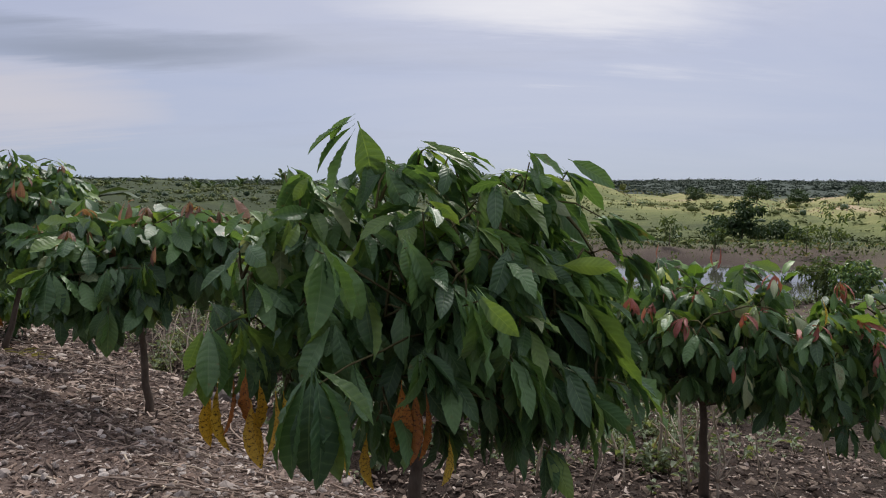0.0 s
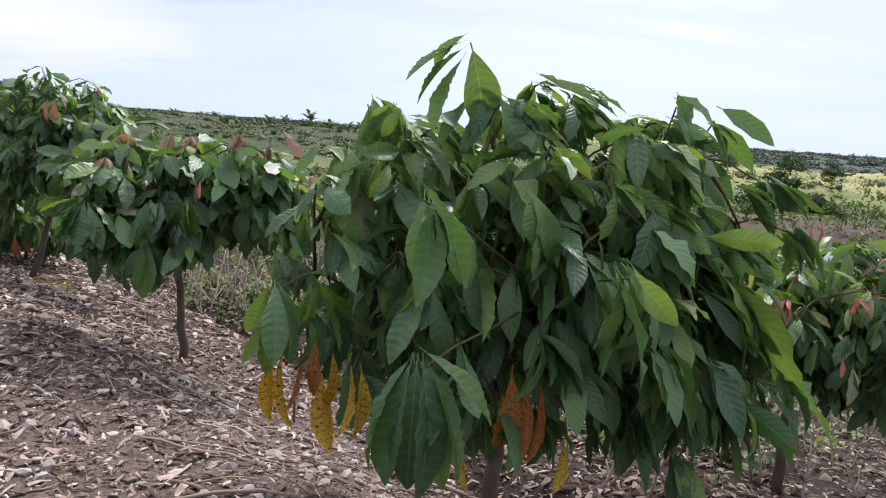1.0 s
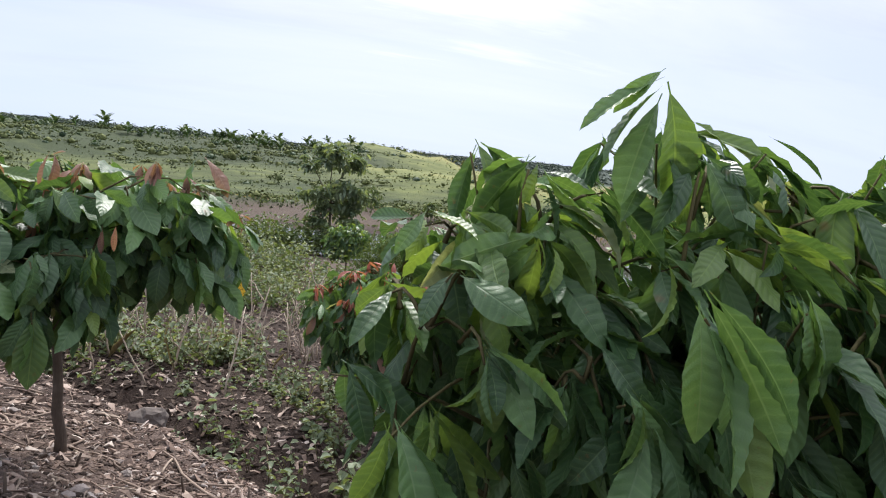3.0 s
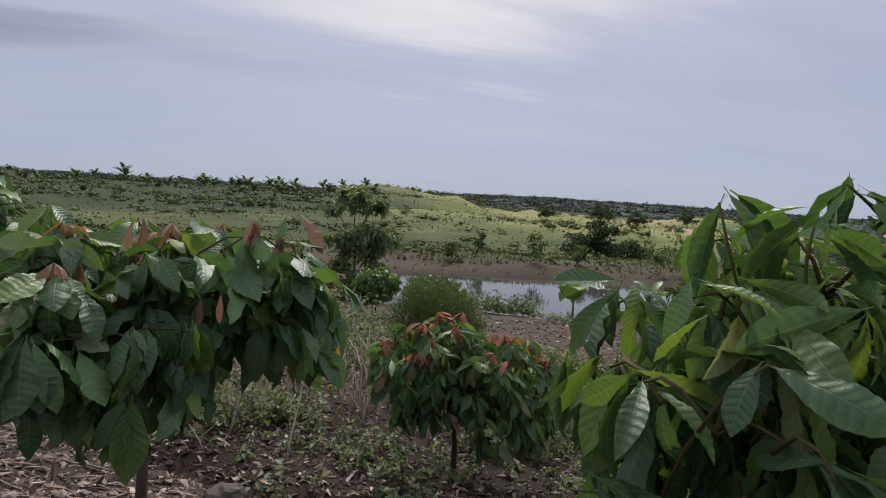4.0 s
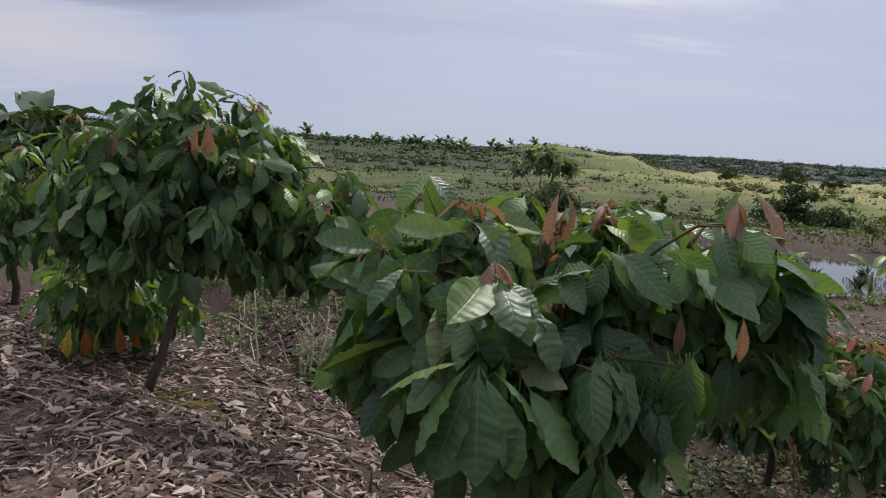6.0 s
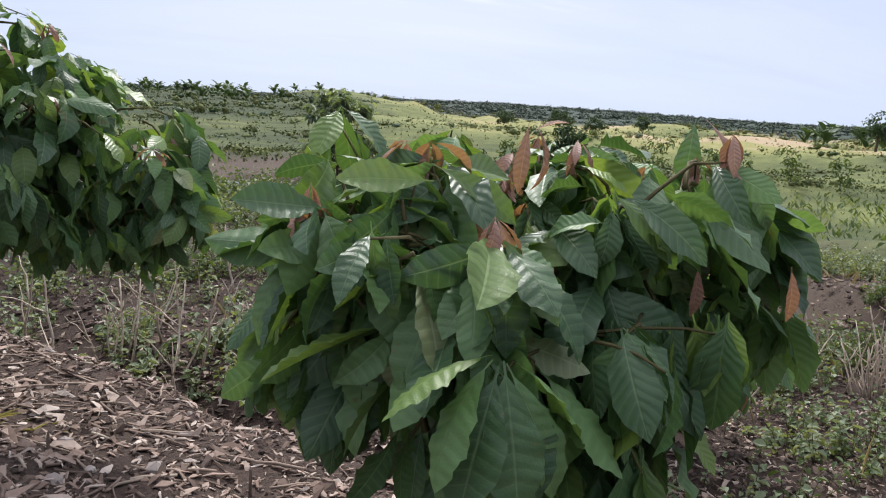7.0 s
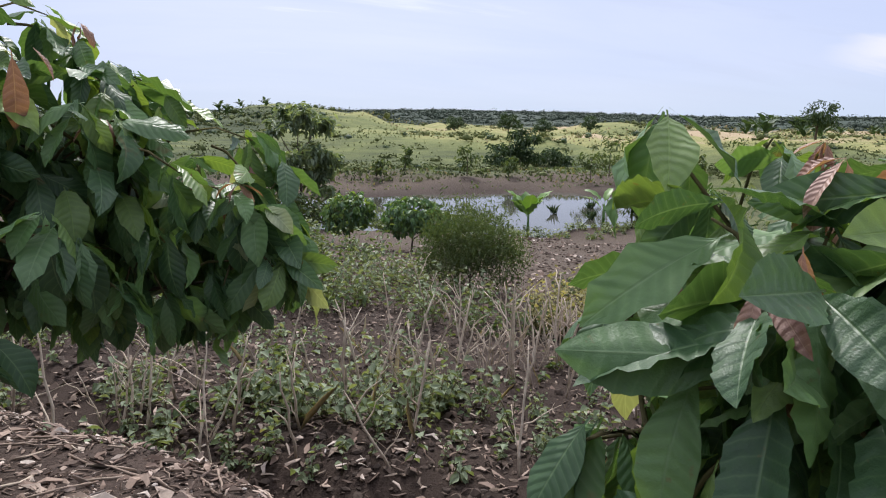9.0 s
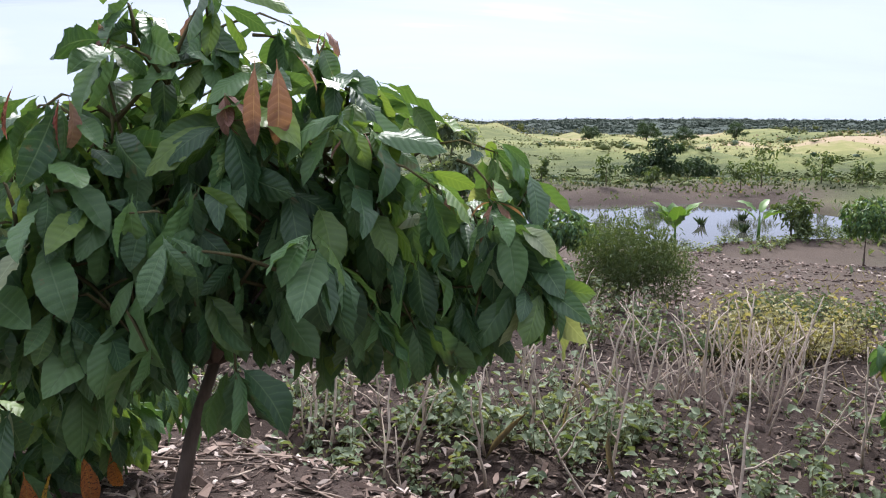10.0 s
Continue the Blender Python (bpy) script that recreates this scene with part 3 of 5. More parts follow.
def cocoa_tree(label, base, fork, lobes, seed, size=0.27, droop=(15, 70), mats=(("green", 10), ("light", 1)), wind=(0, 0, 0),
               flush=None, flush_share=0.12, heroes=(), singles=(), keep=300, per=7, girth=0.035, low=-0.45, shapes=range(8), density=1.0):
    rng = random.Random(seed)
    base = Vector((base[0], base[1], land(base[0], base[1]) - 0.06))
    fork = Vector(fork)
    tree = tagged(new("cocoa_tree"), label, "cocoa tree", "cocoa trees")
    tree.location = base
    leaves, branches = [], []
    wind = Vector(wind)
    trunk = bow(base, fork, 0.0, 6, rng, 0.012)
    v, f = tube(trunk, [girth * (1.25 - 0.5 * k / 6) for k in range(7)], 9)
    ob = mesh_object("trunk", v - np.array(base), f, MAT["bark"], parent=tree)
    for cx, cy, cz, rx, ry, rz, tips in lobes:
        limb = Mass()
        mid = Vector((cx, cy, cz - 0.35 * rz))
        path = bow(fork, mid, 0.04, 5, rng, 0.015)
        v, f = tube(path, [girth * (0.62 - 0.105 * k) for k in range(6)], 6)
        limb.add(v - np.array(base), f, mat="bark")
        nodes = list(path[2:])
        for k in range(round(tips * density)):
            h = rng.uniform(low, 1.0)
            a = rng.uniform(0, 6.2832)
            c = math.sqrt(max(0.0, 1 - h * h)) * (1 + 0.3 * min(0.0, h))
            r = rng.uniform(0.55, 1.0) ** 0.6 * (0.93 + 0.14 * rng.random())
            tip = Vector((cx + rx * c * math.cos(a) * r, cy + ry * c * math.sin(a) * r, cz + rz * h * r))
            src = min(nodes, key=lambda p: (p - tip).length + 0.25 * max(0.0, p.z - tip.z))
            nodes.append(src.lerp(tip, 0.6) - Vector((0, 0, 0.03)))
            v, f = tube(bow(src, tip - Vector((0, 0, 0.05)), rng.uniform(0.02, 0.07), 3, rng, 0.01), (0.008, 0.006, 0.005, 0.003), 4)
            limb.add(v - np.array(base), f, mat="twig")
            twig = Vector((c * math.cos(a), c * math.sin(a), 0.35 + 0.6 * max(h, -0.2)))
            # sun glow of the crown's top put into colour: more light-green leaves above
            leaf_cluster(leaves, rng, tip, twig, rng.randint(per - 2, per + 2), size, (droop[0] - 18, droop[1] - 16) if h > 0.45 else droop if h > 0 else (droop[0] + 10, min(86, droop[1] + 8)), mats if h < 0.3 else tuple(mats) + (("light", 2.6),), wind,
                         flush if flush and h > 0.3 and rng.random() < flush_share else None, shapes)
        for k in range(round(tips * density * 0.3)):
            p = Vector((rng.gauss(0, 1), rng.gauss(0, 1), rng.gauss(0, 0.8))).normalized() * rng.uniform(0.15, 0.62)
            leaf_cluster(leaves, rng, (cx + p.x * rx, cy + p.y * ry, cz + p.z * rz), (p.x, p.y, 0.5), 6, size, (20, 80), (("green", 1),), wind, None, shapes)
        branches.append((limb.make("branch", tree), Vector((cx, cy, cz))))
    for tip, twig, count, length, dr, hm in heroes:
        tip = Vector(tip)
        src = min((Vector(l[:3]) for l in lobes), key=lambda c: (c - tip).length)
        limb = Mass()
        v, f = tube(bow(src, tip - Vector((0, 0, 0.06)), 0.03, 4, rng, 0.008), (0.006, 0.005, 0.0045, 0.004, 0.003), 5)
        limb.add(v - np.array(base), f, mat="twig")
        branches.append((limb.make("branch", tree), src.lerp(tip, 0.85)))
        leaf_cluster(leaves, rng, tip, twig, count, length, dr, hm, wind, None, shapes)
        leaf_cluster(leaves, rng, src.lerp(tip, 0.72), twig, count - 2, length, (dr[0] + 10, dr[1] + 8), hm, wind, None, shapes)
    for pos, way, length, shape, mat, twist in singles:
        leaves.append((leaf_pose(Vector(pos), way, length, twist), shape, mat))
    # leaves on the path's side are single parts, the rest one mass
    fixed = leaves[len(leaves) - len(singles):]
    order = sorted(leaves[:len(leaves) - len(singles)], key=lambda l: across(l[0].translation.x, l[0].translation.y) - 0.35 * l[0].translation.z)
    back = Matrix.Translation(-base)
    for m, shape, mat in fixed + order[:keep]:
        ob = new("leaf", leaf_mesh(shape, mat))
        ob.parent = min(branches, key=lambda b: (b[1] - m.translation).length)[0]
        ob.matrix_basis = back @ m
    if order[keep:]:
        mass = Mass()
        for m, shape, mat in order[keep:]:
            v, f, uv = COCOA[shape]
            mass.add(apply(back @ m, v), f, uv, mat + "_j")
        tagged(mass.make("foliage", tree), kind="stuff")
    return tree


GREEN = (("green", 12), ("light", 1))
FRESH = (("green", 8), ("light", 1.6))

cocoa_tree("broad cocoa tree with drooping dark leaves, some orange below", (-0.13, 3.4), (-0.12, 3.35, 0.45),
           [(-0.12, 3.25, 1.16, 0.68, 0.55, 0.62, 80), (0.31, 3.15, 1.10, 0.54, 0.50, 0.60, 74), (-0.60, 3.2, 1.03, 0.54, 0.50, 0.60, 62),
            (0.05, 3.55, 1.20, 0.62, 0.5, 0.56, 28), (-0.02, 2.88, 0.95, 0.68, 0.36, 0.58, 66), (0.42, 2.95, 0.85, 0.36, 0.4, 0.45, 34), (-0.52, 3.60, 1.05, 0.42, 0.42, 0.58, 52)],
           11, 0.265, (14, 70), (("green", 14), ("light", 1.0), ("pale", 0.4)), (0.7, 0, 0), low=-0.8, per=9, density=0.74, shapes=(0, 1, 2, 3, 5, 5, 7, 0, 2, 4),
           heroes=[((-0.34, 2.96, 1.72), (-0.3, -0.2, 1), 5, 0.27, (25, 70), GREEN),
                   ((-0.45, 2.5, 1.38), (-0.2, -0.6, 0.6), 7, 0.34, (45, 75), GREEN),
                   ((-0.14, 2.6, 1.38), (0.1, -0.7, 0.5), 7, 0.30, (30, 80), FRESH),
                   ((-0.43, 2.28, 0.94), (0.1, -0.6, 0.2), 9, 0.36, (58, 84), GREEN),
                   ((0.12, 2.38, 1.22), (0.5, -0.6, 0.4), 7, 0.34, (45, 75), GREEN),
                   ((0.55, 3.15, 1.68), (0.6, 0, 1), 5, 0.27, (15, 60), FRESH),
                   ((-0.73, 3.28, 1.66), (-0.5, -0.2, 0.8), 6, 0.30, (15, 60), GREEN),
                   ((0.02, 3.02, 1.73), (0.1, -0.2, 1), 7, 0.28, (5, 50), FRESH),
                   ((0.36, 2.98, 1.71), (0.3, -0.2, 1), 7, 0.28, (5, 50), FRESH),
                   ((0.55, 2.8, 1.12), (0.9, -0.4, 0.3), 8, 0.33, (35, 65), FRESH),
                   ((0.68, 3.1, 1.0), (1.0, -0.1, 0.2), 8, 0.33, (35, 65), FRESH),
                   ((-0.98, 2.85, 0.98), (-0.9, -0.3, 0.3), 7, 0.32, (30, 70), FRESH),
                   ((0.35, 2.6, 0.85), (0.3, -0.6, 0.2), 8, 0.34, (60, 85), GREEN)],
           singles=[((-0.36, 2.93, 1.84), (-0.75, -0.25, -0.50), 0.17, 2, "green", -0.7), ((-0.36, 2.93, 1.82), (-0.85, -0.1, -0.45), 0.25, 5, "green", -0.4),
                    ((-0.36, 2.93, 1.80), (-0.70, -0.2, -0.62), 0.26, 5, "green", 0.3), ((-0.35, 2.93, 1.81), (0.35, -0.1, -0.95), 0.30, 8, "light", 1.2),
                    ((-0.36, 2.93, 1.78), (-0.45, -0.3, -0.85), 0.30, 0, "green", 0.0),
                    ((-0.43, 2.26, 0.95), (-0.50, -0.2, -0.75), 0.34, 3, "green", 0.2), ((-0.43, 2.25, 0.95), (-0.25, -0.3, -0.9), 0.36, 0, "green", 0.1),
                    ((-0.42, 2.25, 0.95), (-0.02, -0.35, -0.92), 0.37, 3, "green", 0.0), ((-0.41, 2.25, 0.95), (0.22, -0.3, -0.9), 0.38, 0, "green", -0.1),
                    ((-0.41, 2.26, 0.95), (0.48, -0.2, -0.8), 0.36, 5, "green", -0.3), ((-0.42, 2.27, 0.96), (0.75, -0.1, -0.45), 0.28, 5, "light", 0.2),
                    ((-0.92, 2.85, 0.74), (-0.08, 0, -1), 0.30, 0, "yellow", 0.2), ((-0.86, 2.86, 0.78), (0.03, 0, -1), 0.27, 5, "orange", -0.3),
                    ((-0.80, 2.84, 0.80), (-0.05, -0.1, -1), 0.29, 3, "orange", 0.2), ((-0.74, 2.82, 0.76), (0.06, 0, -1), 0.26, 0, "yellow", 0.5),
                    ((-0.68, 2.82, 0.75), (0.10, 0, -1), 0.30, 0, "yellow", -0.3), ((-0.64, 2.80, 0.72), (0.16, -0.1, -1), 0.27, 0, "yellow", 0.1),
                    ((-0.96, 2.88, 0.70), (-0.2, 0, -1), 0.24, 0, "yellow", 0.7), ((-0.77, 2.80, 0.68), (0.0, 0, -1), 0.28, 0, "yellow", -0.6),
                    ((-0.10, 2.62, 0.80), (0.0, 0, -1), 0.30, 5, "orange", 0.5), ((-0.15, 2.58, 0.83), (0.05, -0.1, -1), 0.31, 3, "orange", 0.0),
                    ((-0.06, 2.60, 0.80), (0.08, 0, -1), 0.28, 5, "orange", -0.4), ((0.03, 2.6, 0.62), (0.05, 0, -1), 0.20, 0, "yellow", -0.4),
                    ((-0.34, 2.6, 0.74), (-0.25, 0, -1), 0.30, 0, "yellow", 0.1), ((-0.28, 2.6, 0.62), (-0.1, 0, -1), 0.22, 0, "yellow", 0.6)])

cocoa_tree("low umbrella-shaped cocoa tree with large leaves and bronze young shoots", (-2.36, 5.58), (-2.38, 5.55, 0.55),
           [(-2.68, 5.45, 0.96, 0.46, 0.43, 0.40, 42), (-2.02, 5.4, 1.07, 0.50, 0.45, 0.43, 44), (-2.30, 5.8, 1.10, 0.58, 0.45, 0.36, 26),
            (-2.4, 5.2, 1.0, 0.62, 0.36, 0.46, 44), (-2.4, 5.02, 0.9, 0.55, 0.2, 0.40, 30), (-1.72, 5.5, 1.0, 0.34, 0.38, 0.36, 26), (-2.80, 5.25, 0.90, 0.32, 0.32, 0.42, 26)],
           23, 0.29, (8, 74), (("green", 12), ("light", 0.8), ("pale", 0.3)), (0.12, 0, 0), "bronze", 0.26, low=-0.7, density=0.72, girth=0.028, shapes=(1, 3, 4, 6, 8, 9, 10, 11, 12),
           heroes=[((-2.74, 5.2, 1.32), (-0.2, -0.5, 0.8), 6, 0.30, (40, 80), GREEN),
                   ((-2.66, 4.78, 0.95), (0.0, -0.6, 0.4), 8, 0.32, (35, 80), GREEN),
                   ((-2.92, 5.25, 1.12), (-0.8, -0.3, 0.4), 6, 0.26, (30, 75), FRESH),
                   ((-1.75, 5.19, 1.30), (0.6, -0.4, 0.5), 7, 0.28, (25, 75), FRESH),
                   ((-2.21, 5.14, 1.28), (0.1, -0.6, 0.6), 7, 0.29, (25, 80), GREEN),
                   ((-2.87, 5.69, 1.45), (-0.4, 0.2, 0.8), 6, 0.28, (10, 60), FRESH),
                   ((-2.25, 4.97, 0.95), (0.2, -0.7, 0.2), 7, 0.30, (55, 85), GREEN),
                   ((-1.55, 5.3, 1.12), (0.8, -0.2, 0.3), 7, 0.28, (30, 70), FRESH),
                   ((-2.28, 4.78, 0.72), (0.1, -0.5, 0.1), 9, 0.34, (60, 86), GREEN),
                   ((-2.28, 4.75, 0.98), (0.1, -0.6, 0.2), 7, 0.30, (55, 85), GREEN),
                   ((-2.05, 4.85, 1.02), (0.3, -0.6, 0.2), 7, 0.29, (45, 82), FRESH),
                   ((-1.62, 5.15, 0.95), (0.6, -0.4, 0.1), 7, 0.28, (50, 82), GREEN)],
           singles=[((-2.70, 5.18, 1.27), (-0.95, -0.12, 0.06), 0.24, 8, "light", -0.8), ((-2.70, 5.2, 1.31), (0.7, -0.3, -0.3), 0.27, 3, "light", 0.8),
                    ((-1.66, 5.58, 1.46), (0.6, -0.3, -0.5), 0.27, 1, "bronze", 0.6), ((-1.70, 5.58, 1.46), (-0.3, -0.3, -0.8), 0.24, 6, "green", 0.2),
                    ((-2.39, 5.35, 1.42), (-0.2, -0.3, -0.8), 0.20, 5, "bronze", 0.1), ((-2.37, 5.35, 1.42), (0.3, -0.4, -0.7), 0.20, 2, "bronze", -0.2),
                    ((-2.38, 5.34, 1.40), (0.5, -0.3, 0.3), 0.10, 5, "bronze", 0.3), ((-1.95, 4.80, 1.14), (0.0, -0.3, -1), 0.13, 5, "bronze", 0.2),
                    ((-1.42, 5.65, 0.85), (0.2, -0.1, -0.9), 0.28, 1, "yellow", 0.3), ((-2.05, 5.0, 1.1), (0, -0.2, -1), 0.14, 5, "bronze", 0.2),
                    ((-2.67, 4.77, 0.97), (-0.95, -0.25, 0.0), 0.27, 1, "light", 0.3), ((-2.67, 4.77, 0.96), (-0.7, -0.35, -0.5), 0.29, 9, "green", 0.1),
                    ((-2.66, 4.76, 0.95), (-0.35, -0.45, -0.8), 0.31, 8, "green", 0.1), ((-2.65, 4.76, 0.96), (0.02, -0.5, -0.8), 0.31, 10, "green", 0.0),
                    ((-2.64, 4.77, 0.95), (0.42, -0.35, -0.75), 0.32, 3, "green", 0.5), ((-2.64, 4.78, 0.96), (0.85, 0.0, -0.4), 0.30, 9, "green", -0.2),
                    ((-2.65, 4.80, 0.97), (-0.1, 0.1, 0.5), 0.10, 5, "light", 0.2), ((-2.62, 4.9, 0.90), (-0.1, -0.2, -0.95), 0.32, 8, "green", 0.3),
                    ((-2.58, 5.15, 1.20), (0.45, -0.45, -0.65), 0.28, 3, "light", -0.7), ((-2.60, 5.2, 1.24), (0.2, -0.3, -0.8), 0.18, 5, "bronze", 0.4),
                    ((-2.48, 5.18, 1.16), (0.1, -0.3, -0.9), 0.2, 2, "bronze", -0.3)])

cocoa_tree("tall cocoa tree on a leaning trunk with hanging bronze young leaves", (-4.80, 7.62), (-4.52, 7.62, 0.55),
           [(-4.45, 7.6, 1.34, 0.68, 0.52, 0.62, 66), (-3.80, 7.55, 1.03, 0.62, 0.45, 0.48, 48), (-4.98, 7.5, 1.12, 0.52, 0.45, 0.52, 30),
            (-4.4, 7.25, 1.05, 0.74, 0.38, 0.50, 46), (-4.2, 7.6, 1.36, 0.44, 0.42, 0.42, 30), (-4.9, 7.45, 1.15, 0.40, 0.42, 0.40, 20),
            (-5.0, 7.4, 0.8, 0.36, 0.36, 0.36, 20), (-4.3, 7.3, 0.98, 0.55, 0.34, 0.24, 12), (-3.54, 7.4, 0.90, 0.34, 0.36, 0.34, 24)],
           37, 0.27, (8, 74), (("green", 11), ("light", 1.4), ("pale", 0.4)), (0.1, 0, 0), "bronze", 0.12, girth=0.029, low=-0.7, density=0.8, shapes=(0, 1, 3, 4, 6, 7, 8, 9, 11),
           heroes=[((-4.62, 7.0, 1.24), (-0.1, -0.6, 0.5), 7, 0.30, (50, 82), GREEN), ((-3.71, 7.28, 1.20), (0.4, -0.5, 0.4), 7, 0.25, (20, 70), GREEN),
                   ((-3.35, 7.5, 1.25), (0.8, -0.2, 0.3), 7, 0.26, (25, 65), FRESH), ((-3.34, 7.4, 0.95), (0.8, -0.3, 0.1), 7, 0.28, (40, 75), FRESH),
                   ((-4.06, 7.03, 1.02), (0.1, -0.6, 0.2), 7, 0.27, (35, 75), GREEN), ((-3.62, 7.2, 0.85), (0.4, -0.5, 0.1), 7, 0.26, (50, 80), GREEN),
                   ((-4.44, 7.30, 1.94), (-0.1, 0, 1), 5, 0.22, (10, 60), GREEN), ((-4.85, 7.2, 1.5), (-0.5, -0.4, 0.6), 6, 0.26, (20, 70), GREEN)],
           singles=[((-4.22, 7.12, 1.60), (0.06, -0.1, -1), 0.25, 0, "bronze", 0.3), ((-4.28, 7.12, 1.60), (-0.08, -0.1, -1), 0.25, 5, "bronze", -0.3),
                    ((-4.17, 7.13, 1.62), (0.6, -0.1, -0.7), 0.13, 5, "bronze", 0.0), ((-3.99, 7.18, 1.40), (0.1, -0.2, -1), 0.15, 2, "bronze", 0.0),
                    ((-4.0, 7.18, 1.40), (-0.6, -0.2, -0.5), 0.12, 5, "bronze", 0.0), ((-3.98, 7.18, 1.40), (0.6, -0.2, -0.6), 0.12, 7, "bronze", 0.0),
                    ((-3.71, 7.18, 1.22), (-0.1, -0.2, -1), 0.12, 5, "bronze", 0.2), ((-4.82, 7.16, 1.50), (-0.2, -0.2, -1), 0.17, 5, "red", 0.2),
                    ((-4.80, 7.16, 1.50), (0.3, -0.2, -0.9), 0.17, 2, "bronze", 0.2), ((-4.99, 7.3, 1.54), (-0.3, -0.2, -0.8), 0.17, 0, "red", 0.2)])

cocoa_tree("cocoa tree with red young shoots over dark foliage", (2.1, 5.45), (2.0, 5.3, -0.1),
           [(1.95, 5.2, 0.48, 0.66, 0.6, 0.56, 90), (2.45, 4.95, 0.38, 0.62, 0.55, 0.56, 76), (1.65, 5.35, 0.48, 0.52, 0.5, 0.56, 50), (2.95, 4.9, 0.3, 0.55, 0.5, 0.55, 50)],
           41, 0.24, (15, 70), (("green", 12), ("light", 0.6), ("pale", 1.2)), (0.3, 0, 0), "red", 0.3, keep=220, per=9, low=-0.8,
           singles=[((2.18, 5.55, 1.10), (0.1, 0, -1), 0.20, 5, "red", 0.2), ((2.13, 5.55, 1.10), (-0.2, 0, -1), 0.17, 0, "red", 0.2),
                    ((1.72, 5.6, 1.12), (-0.2, 0, -0.6), 0.14, 5, "red", 0.2), ((2.26, 4.18, 0.9), (0.3, -0.1, -0.8), 0.17, 0, "yellow", 0.2),
                    ((1.86, 4.45, 0.42), (0.0, -0.4, -0.9), 0.12, 5, "red", 0.2)])

cocoa_tree("small cocoa tree with many red young shoots beside the ditch", (0.0, 8.55), (-0.05, 8.4, -0.5),
           [(-0.35, 8.3, -0.02, 0.62, 0.5, 0.60, 90), (0.36, 8.12, -0.18, 0.62, 0.5, 0.60, 88), (-0.05, 8.6, -0.05, 0.6, 0.45, 0.5, 30)],
           53, 0.24, (15, 76), (("green", 12), ("light", 0.5), ("pale", 1.0), ("bronze", 0.5)), (0.2, 0, 0), "red", 0.6, keep=200, per=8, girth=0.028, low=-0.85)

cocoa_tree("low leafy cocoa sapling with yellowing bottom leaves", (-5.55, 8.75), (-5.55, 8.75, -0.1),
           [(-5.55, 8.7, 0.2, 0.6, 0.5, 0.55, 52), (-5.15, 8.6, 0.1, 0.42, 0.4, 0.42, 28), (-5.3, 8.0, 0.26, 0.45, 0.4, 0.40, 44)],
           61, 0.24, (15, 70), (("green", 7), ("light", 4)), keep=160, girth=0.02,
           singles=[((-5.22, 7.62, 0.17), (0.2, -0.3, -0.9), 0.24, 1, "orange", 0.2), ((-5.28, 7.55, 0.18), (-0.1, -0.3, -0.9), 0.24, 3, "yellow", -0.3),
                    ((-5.08, 7.8, 0.15), (0.3, -0.3, -0.9), 0.24, 0, "orange", 0.3), ((-5.14, 7.7, 0.16), (-0.3, -0.2, -0.8), 0.22, 5, "yellow", 0.3),
                    ((-5.0, 7.9, 0.12), (0.1, -0.3, -0.9), 0.22, 2, "orange", 0.5), ((-5.36, 7.5, 0.2), (-0.3, -0.3, -0.7), 0.24, 0, "light", 0.3)])

cocoa_tree("bushy cocoa tree farther down the row", (-6.95, 9.6), (-6.95, 9.6, 0.4),
           [(-7.1, 9.6, 0.85, 0.8, 0.6, 0.62, 60), (-6.6, 9.5, 0.55, 0.6, 0.5, 0.6, 36), (-7.3, 9.3, 0.2, 0.6, 0.5, 0.6, 24)],
           71, 0.25, (15, 70), (("green", 10), ("light", 2)), keep=60, flush="bronze")

for label, base, fork, lobes, sd, sz in (
        ("young bright green cocoa tree near the pond", (1.46, 27.8), (1.46, 27.8, -2.55), [(1.46, 27.8, -1.72, 0.86, 0.85, 0.72, 230), (1.1, 27.7, -2.05, 0.5, 0.5, 0.4, 50)], 81, 0.26),
        ("dark young cocoa tree near the pond", (3.3, 26.6), (3.3, 26.6, -2.6), [(3.3, 26.6, -1.8, 1.1, 1.0, 0.72, 250), (4.1, 26.5, -2.0, 0.6, 0.6, 0.5, 60)], 83, 0.26),
        ("young cocoa tree on bare soil by the pond", (18.1, 30.8), (18.1, 30.8, -3.5), [(18.1, 30.8, -2.4, 1.1, 1.0, 0.95, 250)], 85, 0.26),
        ("young cocoa tree at the pond's edge", (25.5, 38.2), (25.5, 38.2, -4.0), [(25.5, 38.2, -3.4, 1.3, 1.0, 0.85, 210)], 87, 0.28)):
    cocoa_tree(label, base, fork, lobes, sd, sz, (15, 70), (("green", 6), ("light", 4)) if sd != 83 else GREEN, keep=0, per=7, low=-0.8, shapes=FAR_LEAVES)

KITE_F = [(0, 1, 2, 3), (0, 3, 4, 5)]
KITE_UV = np.array([(0.5, 0), (0, 0.4), (0.15, 0.7), (0.5, 1), (0.85, 0.7), (1, 0.4)])


def kite(l, w, fold=0.25, bend=0.2):
    """A small two-winged leaf along +y."""
    return np.array([(0, 0, 0), (-w / 2, 0.38 * l, fold * w), (-w * 0.33, 0.72 * l, fold * w - bend * l * 0.4), (0, l, -bend * l),
                     (w * 0.33, 0.72 * l, fold * w - bend * l * 0.4), (w / 2, 0.38 * l, fold * w)])


# ---- litter on the bank ----
rng = random.Random(5)
ICO = bmesh.new()
bmesh.ops.create_icosphere(ICO, subdivisions=1, radius=1.0)
ICO_V = np.array([tuple(v.co) for v in ICO.verts])
ICO_F = [tuple(v.index for v in f.verts) for f in ICO.faces]
ICO.free()


